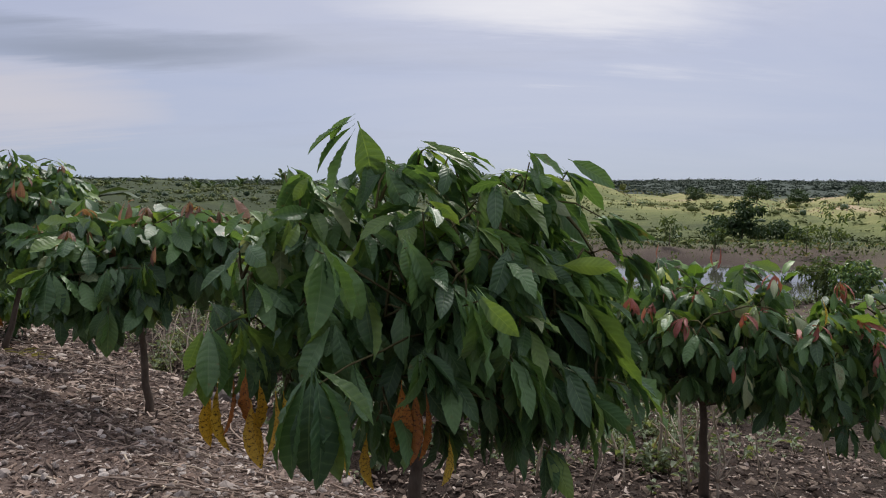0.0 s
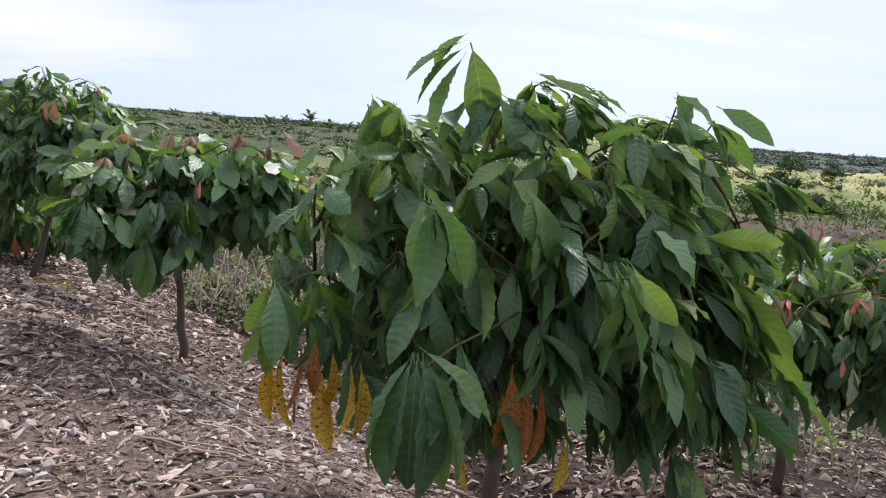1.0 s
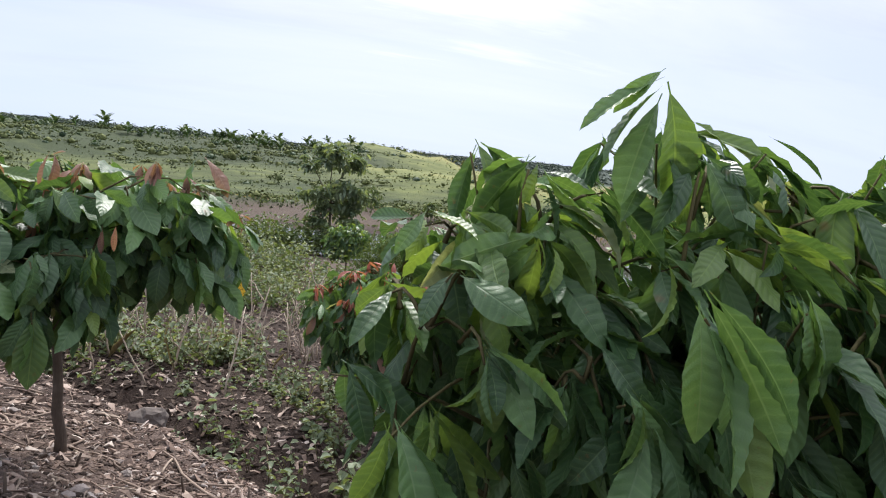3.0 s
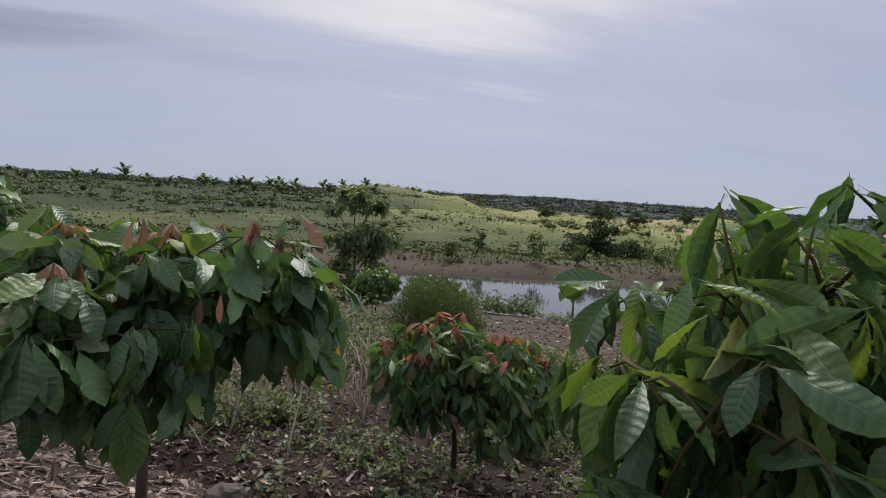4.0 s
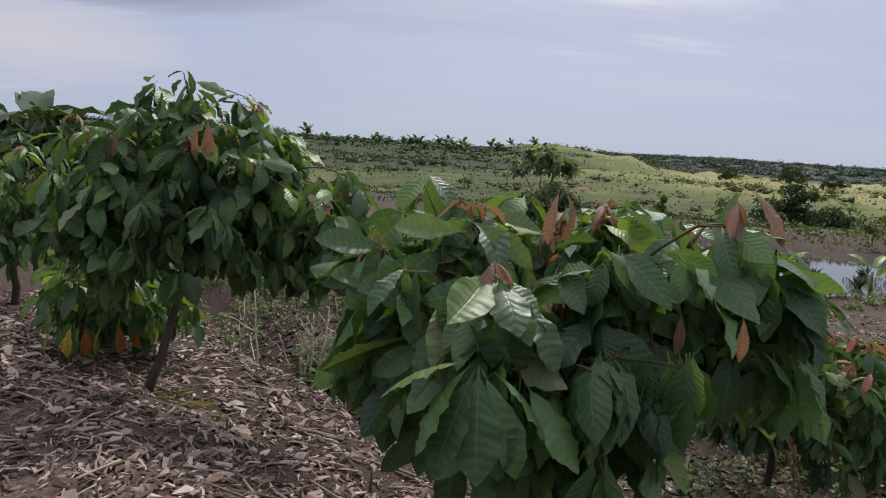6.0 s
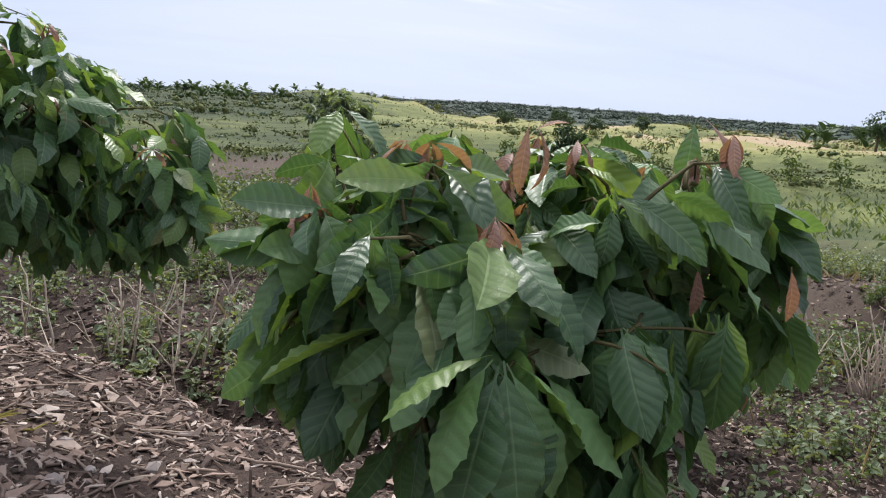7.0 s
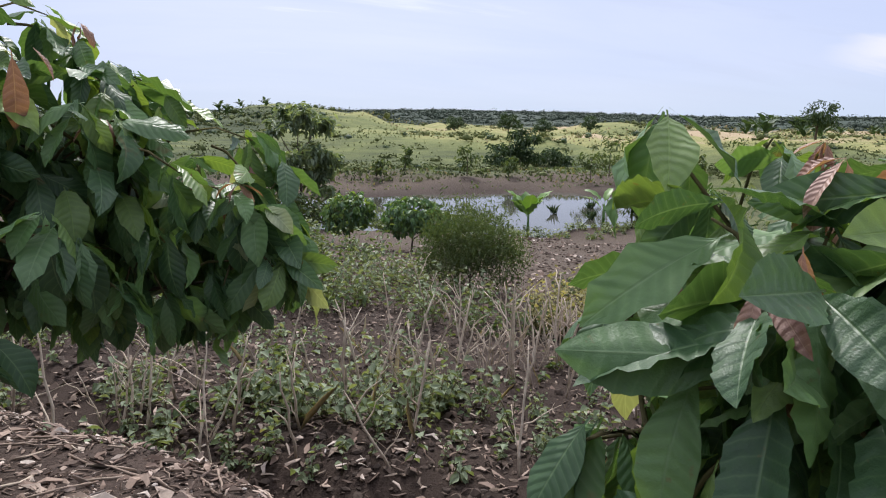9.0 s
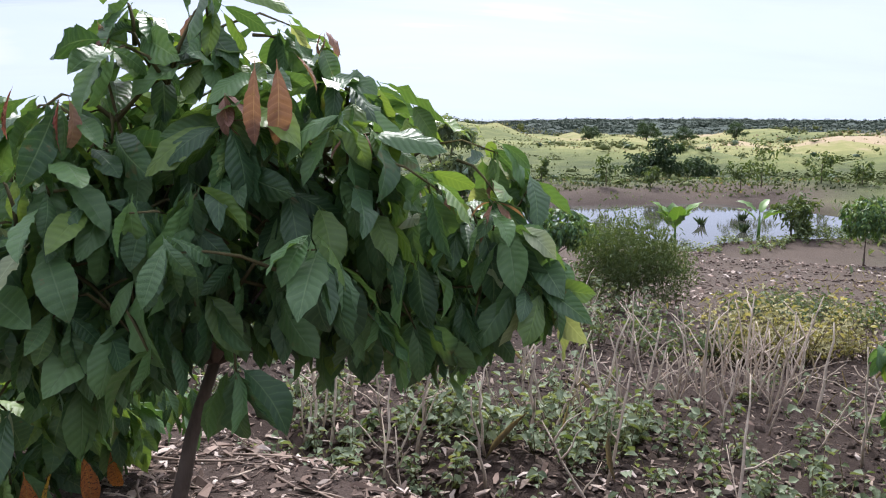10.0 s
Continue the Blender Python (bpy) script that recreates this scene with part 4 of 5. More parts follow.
def bank_place(rng, s0, s1, q0, q1):
    s, q = rng.uniform(s0, s1), rng.uniform(q0, q1) + 2.45
    x, y = ROW_A.x * s + ROW_N.x * q, ROW_A.y * s + ROW_N.y * q
    return x, y, land(x, y)


def stone_shape(rng, r):
    sc = np.array([rng.uniform(0.7, 1.3), rng.uniform(0.6, 1.1), rng.uniform(0.4, 0.8)]) * r
    jit = np.array([[rng.uniform(0.68, 1.25)] for _ in range(len(ICO_V))])
    m = Matrix.Rotation(rng.uniform(0, 6.28), 4, "Z") @ Matrix.Rotation(rng.uniform(-0.4, 0.4), 4, "X")
    return apply(m, ICO_V * jit * sc)


SLIVER_F = [(0, 1, 3, 2), (8, 10, 11, 9)] + [(a, a + 4, b + 4, b) for k in (0, 4) for a, b in ((k, k + 1), (k + 1, k + 3), (k + 3, k + 2), (k + 2, k))]


def chip_shape(rng, l, w, t):
    """A sliver of bark or leaf, narrow at its ends and bent in the middle."""
    v, curl, side = [], rng.gauss(0, 0.10) * l, rng.gauss(0, 0.12) * l
    for k, x in enumerate((-0.5, rng.uniform(-0.15, 0.15), 0.5)):
        ww = w * (rng.uniform(0.15, 0.7) if k != 1 else 1.0)
        tw = rng.gauss(0, 0.35)
        for y, z in ((-0.5, -0.5), (0.5, -0.5), (-0.5, 0.5), (0.5, 0.5)):
            v.append((x * l, y * ww + (side if k == 1 else 0), z * t + (abs(curl) if k == 1 else 0) + tw * y * ww))
    return apply(Euler((rng.gauss(0, 0.3), rng.gauss(0, 0.25), rng.uniform(0, 6.28))).to_matrix().to_4x4(), np.array(v))


chips, pebbles = Mass(), Mass()
for k in range(58000):
    x, y, z = bank_place(rng, -2.0, 12.5, -2.6, 2.3)
    if crest(x, y) > 0.15 or (across(x, y) > -0.7 + 0.5 * bumps(x, y, 0.6) and rng.random() < 0.35 * smooth(4.8, 7.0, ROW_A.x * x + ROW_A.y * y)):
        continue
    l = (0.012 + 0.05 * rng.random() ** 1.5) * (2.0 if rng.random() < 0.14 else 1) * (0.85 + 0.6 * smooth(3.0, 8.0, ROW_A.x * x + ROW_A.y * y))
    chips.add(chip_shape(rng, l, l * rng.uniform(0.12, 0.45), rng.uniform(0.002, 0.006)) + np.array([x, y, z + rng.uniform(0.0, 0.012)]), SLIVER_F, mat="chips")
for k in range(11000):
    x, y, z = bank_place(rng, -3.0, 5.0, 0.4, 6.4)
    l = rng.uniform(0.02, 0.07)
    chips.add(chip_shape(rng, l, l * rng.uniform(0.12, 0.5), 0.005) + np.array([x, y, z + rng.uniform(0.0, 0.012)]), SLIVER_F, mat="chips")
for k in range(5000):
    x, y, z = bank_place(rng, 4.2, 12.5, -1.4, 2.6)
    if crest(x, y) < 0.3:
        chips.add(stone_shape(rng, 0.006 + 0.022 * rng.random() ** 2) + np.array([x, y, z + 0.002]), ICO_F, mat="clod_dark")
tagged(chips.make("mulch", flat=True), "layer of dry wood chips and leaf bits on the bank", "mulch", kind="stuff")
for k in range(9500):
    x, y, z = bank_place(rng, -1.0, 9.0, -2.5, 1.6)
    if crest(x, y) > 0.1 or rng.random() < smooth(2.5, 6.0, ROW_A.x * x + ROW_A.y * y) * 0.93:
        continue
    r = 0.007 + 0.024 * rng.random() ** 2.2
    pebbles.add(stone_shape(rng, r) + np.array([x, y, z + r * 0.25]), ICO_F, mat="stones")
tagged(pebbles.make("gravel", flat=True), "small pale stones scattered in the mulch", "gravel", kind="stuff")
for k in range(90):
    x, y, z = bank_place(rng, -0.5, 8.0, -2.2, 0.9)
    if crest(x, y) > -0.05:
        continue
    r = rng.uniform(0.03, 0.06)
    m = Mass()
    m.add(stone_shape(rng, r), ICO_F, mat="stones")
    ob = m.make("stone", flat=True)
    ob.location = (x, y, z + r * 0.2)
    tagged(ob, "pale rough stone lying in the mulch", "stone", "stones on the bank")
rock = bmesh.new()
bmesh.ops.create_icosphere(rock, subdivisions=3, radius=1.0)
for v in rock.verts:
    v.co = Vector((v.co.x * 0.14, v.co.y * 0.11, v.co.z * 0.09)) * (1 + 0.28 * noise.noise(v.co * 1.7) + 0.1 * noise.noise(v.co * 5))
me = bpy.data.meshes.new("rock")
rock.to_mesh(me), rock.free()
me.materials.append(MAT["rock"])
ob = new("rock", me)
ob.location = (-2.02, 6.5, land(-2.02, 6.5) + 0.02)
tagged(ob, "grey rock on the edge of the bank", "rock")

tuft = Mass()
for k in range(30):
    x, y = rng.gauss(-4.45, 0.16), rng.gauss(7.45, 0.1)
    a, l = rng.gauss(0.2, 1.2), rng.uniform(0.08, 0.22)
    m = leaf_pose((x, y, land(x, y)), (math.cos(a), math.sin(a), rng.uniform(0.0, 0.5)), 1.0, rng.gauss(0, 0.4))
    tuft.add(apply(m, kite(l, 0.007, 0.1, rng.uniform(0.1, 0.5))), KITE_F, KITE_UV, "paleweed_j")
tagged(tuft.make("grass_tuft"), "yellow-green grass lying flat on the mulch", "grass", kind="stuff")
for x, y, h in ((-2.30, 4.55, 0.10), (-1.95, 4.30, 0.08), (-1.28, 4.62, 0.26), (-2.22, 5.35, 0.09), (-2.75, 5.4, 0.10), (-1.62, 5.2, 0.12), (-3.4, 6.1, 0.10), (-3.1, 6.6, 0.14), (-4.0, 6.9, 0.11)):
    z = land(x, y)
    v, f = tube(bow((0, 0, -0.03), (rng.gauss(0, 0.02), rng.gauss(0, 0.02), h), 0.0, 3, rng, 0.004), (0.009, 0.008, 0.007, 0.006), 6)
    m = Mass()
    m.add(v, f, mat="bark")
    ob = m.make("stub")
    ob.location = (x, y, z)
    tagged(ob, "short dark stub of a cut stem in the mulch", "stub", "cut stems")

sticks = Mass()
for k in range(1500):
    x, y, z = bank_place(rng, -0.8, 12.0, -2.4, 2.4)
    if crest(x, y) > 0.25:
        continue
    l, a = rng.uniform(0.08, 0.3), rng.gauss(2.4, 0.8)
    d = Vector((math.cos(a), math.sin(a), 0)) * l
    pts = [Vector((x, y, 0)) + d * (t - 0.5) + Vector((rng.gauss(0, .006), rng.gauss(0, .006), 0)) for t in (0, 0.33, 0.66, 1)]
    for p in pts:
        p.z = land(p.x, p.y) + 0.012
    v, f = tube(pts, [rng.uniform(0.003, 0.009)] * 4, 5)
    sticks.add(v, f, mat="sticks")
tagged(sticks.make("twigs"), "dry brown twigs and stalks strewn on the bank", "twigs", kind="stuff")
for k in range(80):
    x, y, z = bank_place(rng, 0.0, 11.5, -1.9, 1.4)
    if crest(x, y) > -0.1:
        continue
    l, a = rng.uniform(0.35, 1.0), rng.gauss(2.75, 0.4)
    d = Vector((math.cos(a), math.sin(a), 0)) * l
    pts = [Vector((x, y, 0)) + d * (t / 5 - 0.5) + Vector((rng.gauss(0, .012), rng.gauss(0, .012), 0)) for t in range(6)]
    for p in pts:
        p.z = land(p.x, p.y) + 0.016
    r = rng.uniform(0.004, 0.010)
    v, f = tube(pts, [r, r, r * 0.95, r * 0.9, r * 0.8, r * 0.6], 6)
    m = Mass()
    m.add(v - np.array(pts[0]), f, mat="sticks")
    ob = m.make("stick")
    ob.location = pts[0]
    tagged(ob, "cut dry stick lying on the mulch", "stick", "sticks on the bank")
clods = Mass()
for k in range(9000):
    q, s = rng.uniform(1.5, 9.5), rng.uniform(-1.0, 13.0)
    x, y = ROW_A.x * s + ROW_N.x * (q + 2.45), ROW_A.y * s + ROW_N.y * (q + 2.45)
    if crest(x, y) > 0.5:
        l = rng.uniform(0.02, 0.12)
        clods.add(chip_shape(rng, l, l * rng.uniform(0.1, 0.5), 0.004) + np.array([x, y, land(x, y) + 0.01]), SLIVER_F, mat="litter")
for k in range(9000):
    q, s = rng.uniform(0.6, 4.6), rng.uniform(1.0, 11.5)
    x, y = ROW_A.x * s + ROW_N.x * (q + 2.45), ROW_A.y * s + ROW_N.y * (q + 2.45)
    e = crest(x, y)
    if 0.05 < e < 2.6:
        if k % 3:
            clods.add(stone_shape(rng, 0.008 + 0.045 * rng.random() ** 2.5) + np.array([x, y, land(x, y)]), ICO_F, mat="clod_dark")
        else:
            l = rng.uniform(0.03, 0.14)
            clods.add(chip_shape(rng, l, l * rng.uniform(0.1, 0.4), 0.005) + np.array([x, y, land(x, y) + 0.012]), SLIVER_F, mat="chips")
for k in range(13000):
    q = rng.uniform(0.6, 15.0)
    s = rng.uniform(-4.0, 13.5)
    x, y = ROW_A.x * s + ROW_N.x * (q + 2.45), ROW_A.y * s + ROW_N.y * (q + 2.45)
    if crest(x, y) < 0.1 or pond(x, y) < 1.2:
        continue
    r = rng.uniform(0.012, 0.05)
    if rng.random() < (0.8 if q < 9.0 else 0.45):
        clods.add(stone_shape(rng, r * (1.25 if q < 4.5 else 1.0)) + np.array([x, y, land(x, y)]), ICO_F, mat="clod_dark" if q < 8.5 else "clod")
    else:
        l = rng.uniform(0.03, 0.10)
        clods.add(chip_shape(rng, l, l * rng.uniform(0.2, 0.7), 0.005) + np.array([x, y, land(x, y) + 0.01]), SLIVER_F, mat="chips")
for k in range(9000):
    q, s = rng.uniform(9.0, 33.0), rng.uniform(-16.0, 16.0)
    x, y = ROW_A.x * s + ROW_N.x * (q + 2.45), ROW_A.y * s + ROW_N.y * (q + 2.45)
    if pond(x, y) < 1.1 or y < 8:
        continue
    if k % 2:
        clods.add(stone_shape(rng, rng.uniform(0.03, 0.09)) + np.array([x, y, land(x, y)]), ICO_F, mat="clod")
    else:
        l = rng.uniform(0.06, 0.2)
        clods.add(chip_shape(rng, l, l * rng.uniform(0.3, 0.8), 0.008) + np.array([x, y, land(x, y) + 0.015]), SLIVER_F, mat="chips")
tagged(clods.make("clods", flat=True), "crumbled soil and dry bits on the low ground", "soil", kind="stuff")

# ---- weeds and dry stalks on the low ground ----
def weed_plant(mass, rng, x, y, height, leaf, mat, stem_mat="twig", spread_=0.5):
    base = Vector((x, y, land(x, y) - 0.01))
    for s in range(rng.randint(1, 3)):
        top = base + Vector((rng.gauss(0, height * 0.3), rng.gauss(0, height * 0.3), height * rng.uniform(0.6, 1.1)))
        v, f = tube(bow(base, top, 0.02, 3, rng, 0.01), (0.004, 0.0035, 0.003, 0.002), 3)
        mass.add(v, f, mat=stem_mat)
        count = rng.randint(4, 8)
        for k in range(count):
            p = base.lerp(top, 0.25 + 0.75 * k / (count - 1))
            a = k * 2.4 + rng.uniform(0, 1)
            d = radians(rng.uniform(-25, 40))
            l = leaf * rng.uniform(0.6, 1.25)
            m = leaf_pose(p, (math.cos(a) * math.cos(d), math.sin(a) * math.cos(d), -math.sin(d)), 1.0, rng.gauss(0, 0.3))
            mass.add(apply(m, kite(l, l * rng.uniform(0.6, 0.85))), KITE_F, KITE_UV, mat)


for k in range(10):
    mass = Mass()
    s0 = 2.2 + k * 1.15
    for j in range(170):
        s, q = rng.uniform(s0, s0 + 1.15), rng.triangular(0.7, 7.5, 2.0)
        x, y = ROW_A.x * s + ROW_N.x * (q + 2.45), ROW_A.y * s + ROW_N.y * (q + 2.45)
        e = crest(x, y)
        if e < 0.3 or bumps(x, y, 0.9, 6.0) < rng.uniform(-0.3, 0.3) or (s < 4.6 and q < 2.6):
            continue
        weed_plant(mass, rng, x, y, 0.1 + 0.4 * rng.random() ** 1.6, rng.uniform(0.04, 0.095), "weed_j" if rng.random() < 0.85 else "bushleaf_j")
    tagged(mass.make("weeds"), "broad-leaved light green weeds on dark soil", "weeds", kind="stuff")
for (cx, cy, r, num, h, lf, mat, lab) in ((1.5, 13.2, 0.8, 80, 0.9, 0.08, "paleweed_j", "yellowish weeds at the edge of the dry field"),
                                          (2.6, 13.6, 1.0, 80, 0.85, 0.08, "paleweed_j", "yellowish weeds at the edge of the dry field"),
                                          (-0.8, 18.4, 1.8, 110, 0.8, 0.10, "weed_j", "tall leafy weeds beside the young trees"),
                                          (-1.4, 21.5, 2.6, 120, 1.1, 0.13, "bushleaf_j", "tall leafy weeds beside the young trees"),
                                          (-2.6, 15.5, 1.6, 90, 0.7, 0.09, "bushleaf_j", "tall leafy weeds beside the young trees"),
                                          (1.6, 7.6, 0.9, 18, 0.3, 0.06, "bushleaf_j", "green weeds round the small cocoa tree"),
                                          (2.8, 8.4, 1.3, 26, 0.35, 0.06, "bushleaf_j", "green weeds round the small cocoa tree"),
                                          (0.4, 13.6, 1.4, 60, 0.6, 0.08, "bushleaf_j", "pale weeds among the dry stalks"),
                                          (-2.2, 10.2, 1.0, 50, 0.45, 0.09, "weed_j", "pale weeds among the dry stalks"),
                                          (4.8, 16.2, 2.0, 130, 0.6, 0.09, "bushleaf_j", "green weeds below the ditch"),
                                          (2.6, 10.2, 1.3, 130, 0.55, 0.07, "bushleaf_j", "green weeds below the ditch"),
                                          (4.4, 11.2, 1.6, 130, 0.6, 0.08, "bushleaf_j", "green weeds below the ditch"),
                                          (0.9, 9.3, 0.7, 60, 0.4, 0.06, "bushleaf_j", "green weeds round the small cocoa tree"),
                                          (-0.2, 16.0, 1.8, 60, 0.7, 0.10, "weed_j", "pale weeds among the dry stalks"),
                                          (-5.4, 15.0, 2.2, 110, 0.7, 0.10, "bushleaf_j", "leafy weeds behind the row"),
                                          (14.0, 39.4, 6.5, 200, 0.45, 0.16, "weed_j", "short bright weeds on the pond's rim"),
                                          (24.0, 38.6, 4.0, 110, 0.9, 0.16, "bushleaf_j", "leafy weeds on the pond's rim"),
                                          (0.0, 37.5, 3.2, 190, 1.6, 0.22, "bushleaf_j", "leafy weeds on the pond's rim"),
                                          (-4.5, 36.0, 4.0, 220, 1.4, 0.22, "bushleaf_j", "tall leafy weeds below the young trees"),
                                          (-2.2, 26.0, 2.2, 130, 1.2, 0.16, "weed_j", "tall leafy weeds beside the young trees"),
                                          (8.0, 38.2, 3.4, 170, 1.1, 0.18, "bushleaf_j", "leafy weeds on the pond's rim"),
                                          (8.6, 14.8, 2.2, 170, 0.55, 0.09, "weed_j", "green weeds along a soil ridge"),
                                          (7.2, 11.6, 1.2, 190, 0.4, 0.07, "bushleaf_j", "green weeds along a soil ridge"),
                                          (8.6, 11.4, 1.4, 190, 0.45, 0.08, "bushleaf_j", "green weeds along a soil ridge"),
                                          (5.4, 10.8, 0.9, 60, 0.35, 0.06, "bushleaf_j", "low weeds at the foot of a soil ridge"),
                                          (13.5, 20.0, 3.0, 170, 0.7, 0.12, "bushleaf_j", "green weeds along a soil ridge"),
                                          (21.0, 27.0, 3.6, 170, 0.9, 0.16, "bushleaf_j", "green weeds along a soil ridge")):
    mass = Mass()
    for j in range(num):
        a, d = rng.uniform(0, 6.28), r * math.sqrt(rng.random())
        x, y = cx + math.cos(a) * d, cy + math.sin(a) * d * 0.6
        if pond(x, y) > 1.02:
            weed_plant(mass, rng, x, y, h * rng.uniform(0.5, 1.1), lf, mat)
    tagged(mass.make("weeds"), lab, "weeds", kind="stuff")


def dry_shrub(seed, height):
    """A leafless stalk that forks two or three times."""
    rng = random.Random(seed)
    lean = Vector((rng.gauss(0, 0.2), rng.gauss(0, 0.2), 1)).normalized()
    stem = bow((0, 0, -0.04), lean * height, 0.0, 5, rng, 0.018)
    v, f = tube(stem, [0.0135, 0.0125, 0.011, 0.0095, 0.0075, 0.0045], 5)
    m = Mass()
    m.add(v, f, mat="drywood")
    ob = m.make("dry_shrub")
    for k in range(rng.randint(1, 3)):
        m = Mass()
        p = stem[rng.randint(1, 4)]
        a = rng.uniform(0, 6.28)
        way_ = Vector((math.cos(a) * 0.7, math.sin(a) * 0.7, rng.uniform(0.4, 1.1))).normalized()
        tip = p + way_ * height * rng.uniform(0.25, 0.55)
        pts = bow(p, tip, rng.uniform(-0.03, 0.03), 4, rng, 0.014)
        v, f = tube(pts, (0.0085, 0.0075, 0.006, 0.0045, 0.0025), 4)
        m.add(v, f, mat="drywood")
        for j in range(rng.randint(0, 2)):
            b = pts[rng.randint(1, 3)]
            v, f = tube(bow(b, b + Vector((rng.gauss(0, .08), rng.gauss(0, .08), rng.uniform(0.03, 0.15))), 0, 2), (0.003, 0.0022, 0.001), 3)
            m.add(v, f, mat="drywood")
        m.make("branch", ob)
    return tagged(ob, "bare dry grey stalk standing in weeds", "dry shrub", "dry stalks")


stalk_kinds = [dry_shrub(200 + k, rng.uniform(0.7, 1.15)) for k in range(9)]
stalk_spots = []
for (cx, cy, sx, sy, num) in ((-1.6, 10.4, 0.7, 0.6, 11), (-0.6, 11.0, 0.4, 0.3, 16), (0.3, 11.5, 0.3, 0.25, 20), (0.6, 12.6, 0.9, 0.6, 4), (-2.9, 10.2, 0.8, 0.8, 11), (-2.2, 9.9, 0.6, 0.5, 6),
                              (-0.9, 14.0, 0.7, 0.6, 3), (-2.0, 12.6, 0.9, 0.8, 6), (-4.4, 11.0, 0.5, 0.5, 12), (1.2, 9.4, 0.8, 0.6, 6),
                              (2.5, 6.2, 0.6, 0.5, 14), (0.9, 5.6, 0.5, 0.4, 6), (3.9, 9.5, 0.3, 0.22, 26)):
    for k in range(num):
        x, y = rng.gauss(cx, sx), rng.gauss(cy, sy)
        if crest(x, y) > 0.35:
            stalk_spots.append((x, y))
for k, (x, y) in enumerate(stalk_spots):
    m = pose(x, y, land(x, y), rng.gauss(0, 8), rng.gauss(0, 8), rng.uniform(0, 360)) @ Matrix.Scale(rng.uniform(0.75, 1.2), 4)
    if k < len(stalk_kinds):
        stalk_kinds[k].matrix_basis = m
    else:
        copy_thing(stalk_kinds[k % len(stalk_kinds)], m)
straw = Mass()
for k in range(50):
    cx, cy, sx, sy = rng.choice(((-1.3, 9.8, 0.9, 0.7), (-0.3, 10.6, 1.0, 0.8), (0.8, 9.2, 1.2, 0.9), (-2.3, 11.2, 1.0, 0.8), (2.2, 6.6, 0.9, 0.7), (1.8, 11.6, 1.2, 0.8)))
    x, y = rng.gauss(cx, sx), rng.gauss(cy, sy)
    if crest(x, y) < 0.4:
        continue
    b = Vector((x, y, land(x, y)))
    a, l = rng.uniform(0, 6.28), rng.uniform(0.15, 0.5)
    m = leaf_pose(b, (math.cos(a) * 0.45, math.sin(a) * 0.45, 1.0), 1.0, rng.uniform(0, 3))
    straw.add(apply(m, kite(l, 0.007, 0.1, rng.uniform(0.0, 0.4))), KITE_F, KITE_UV, "straw_j")
for k in range(3800):
    s, q = rng.uniform(-14.0, 10.0), rng.uniform(7.0, 30.0)
    x, y = ROW_A.x * s + ROW_N.x * (q + 2.45), ROW_A.y * s + ROW_N.y * (q + 2.45)
    if y < 10 or pond(x, y) < 1.15 or bumps(x, y, 2.6, 14.0) < rng.uniform(-0.2, 0.35):
        continue
    a, l = rng.uniform(0, 6.28), rng.uniform(0.08, 0.34)
    m = leaf_pose((x, y, land(x, y)), (math.cos(a), math.sin(a), rng.uniform(0.3, 1.4)), 1.0, rng.uniform(0, 3))
    straw.add(apply(m, kite(l, l * rng.uniform(0.06, 0.2), 0.1, rng.uniform(0.0, 0.4))), KITE_F, KITE_UV, "straw_j" if k % 3 else "paleweed_j")
tagged(straw.make("dry_grass"), "thin straw-coloured dry grass", "dry grass", kind="stuff")

# ---- shrubs, trees and bananas of the middle distance ----


def leafy_tree(name, label, category, base, trunk_h, clumps, leaf, mat, seed, girth=0.05, slim=0.45, group=""):
    """A tapered trunk with limbs into clumps (x, y, z, rx, ry, rz, leaves) and a crown of small folded leaves."""
    rng = random.Random(seed)
    base = Vector((base[0], base[1], land(base[0], base[1]) - 0.05))
    tree = tagged(new(name), label, category, group)
    tree.location = base
    fork = Vector((0, 0, trunk_h))
    wood = Mass()
    v, f = tube(bow((0, 0, 0), fork, 0, 4, rng, girth * 0.4), [girth * (1.2 - 0.12 * k) for k in range(5)], 7)
    wood.add(v, f, mat="bark")
    wood.make("trunk", tree)
    crown = Mass()
    for cx, cy, cz, rx, ry, rz, count in clumps:
        limb = Mass()
        v, f = tube(bow(fork * rng.uniform(0.6, 1.0), (cx, cy, cz), 0.0, 4, rng, girth), [girth * (0.6 - 0.11 * k) for k in range(5)], 5)
        limb.add(v, f, mat="bark")
        limb.make("limb", tree)
        knots = [(rng.gauss(0, 1), rng.gauss(0, 1), rng.gauss(0, 1)) for _ in range(max(6, count // 45))]
        knots = [Vector(k).normalized() * rng.uniform(0.55, 1.0) for k in knots]
        for k in range(count):
            kn = rng.choice(knots)
            p = Vector((cx + (kn.x + rng.gauss(0, 0.2)) * rx, cy + (kn.y + rng.gauss(0, 0.2)) * ry, cz + (kn.z + rng.gauss(0, 0.2)) * rz))
            a, d = rng.uniform(0, 6.28), radians(rng.uniform(-20, 75))
            l = leaf * rng.uniform(0.6, 1.3)
            m = leaf_pose(p, (math.cos(a) * math.cos(d), math.sin(a) * math.cos(d), -math.sin(d)), 1.0, rng.gauss(0, 0.4))
            crown.add(apply(m, kite(l, l * slim)), KITE_F, KITE_UV, mat)
    crown.make("crown", tree)
    return tree


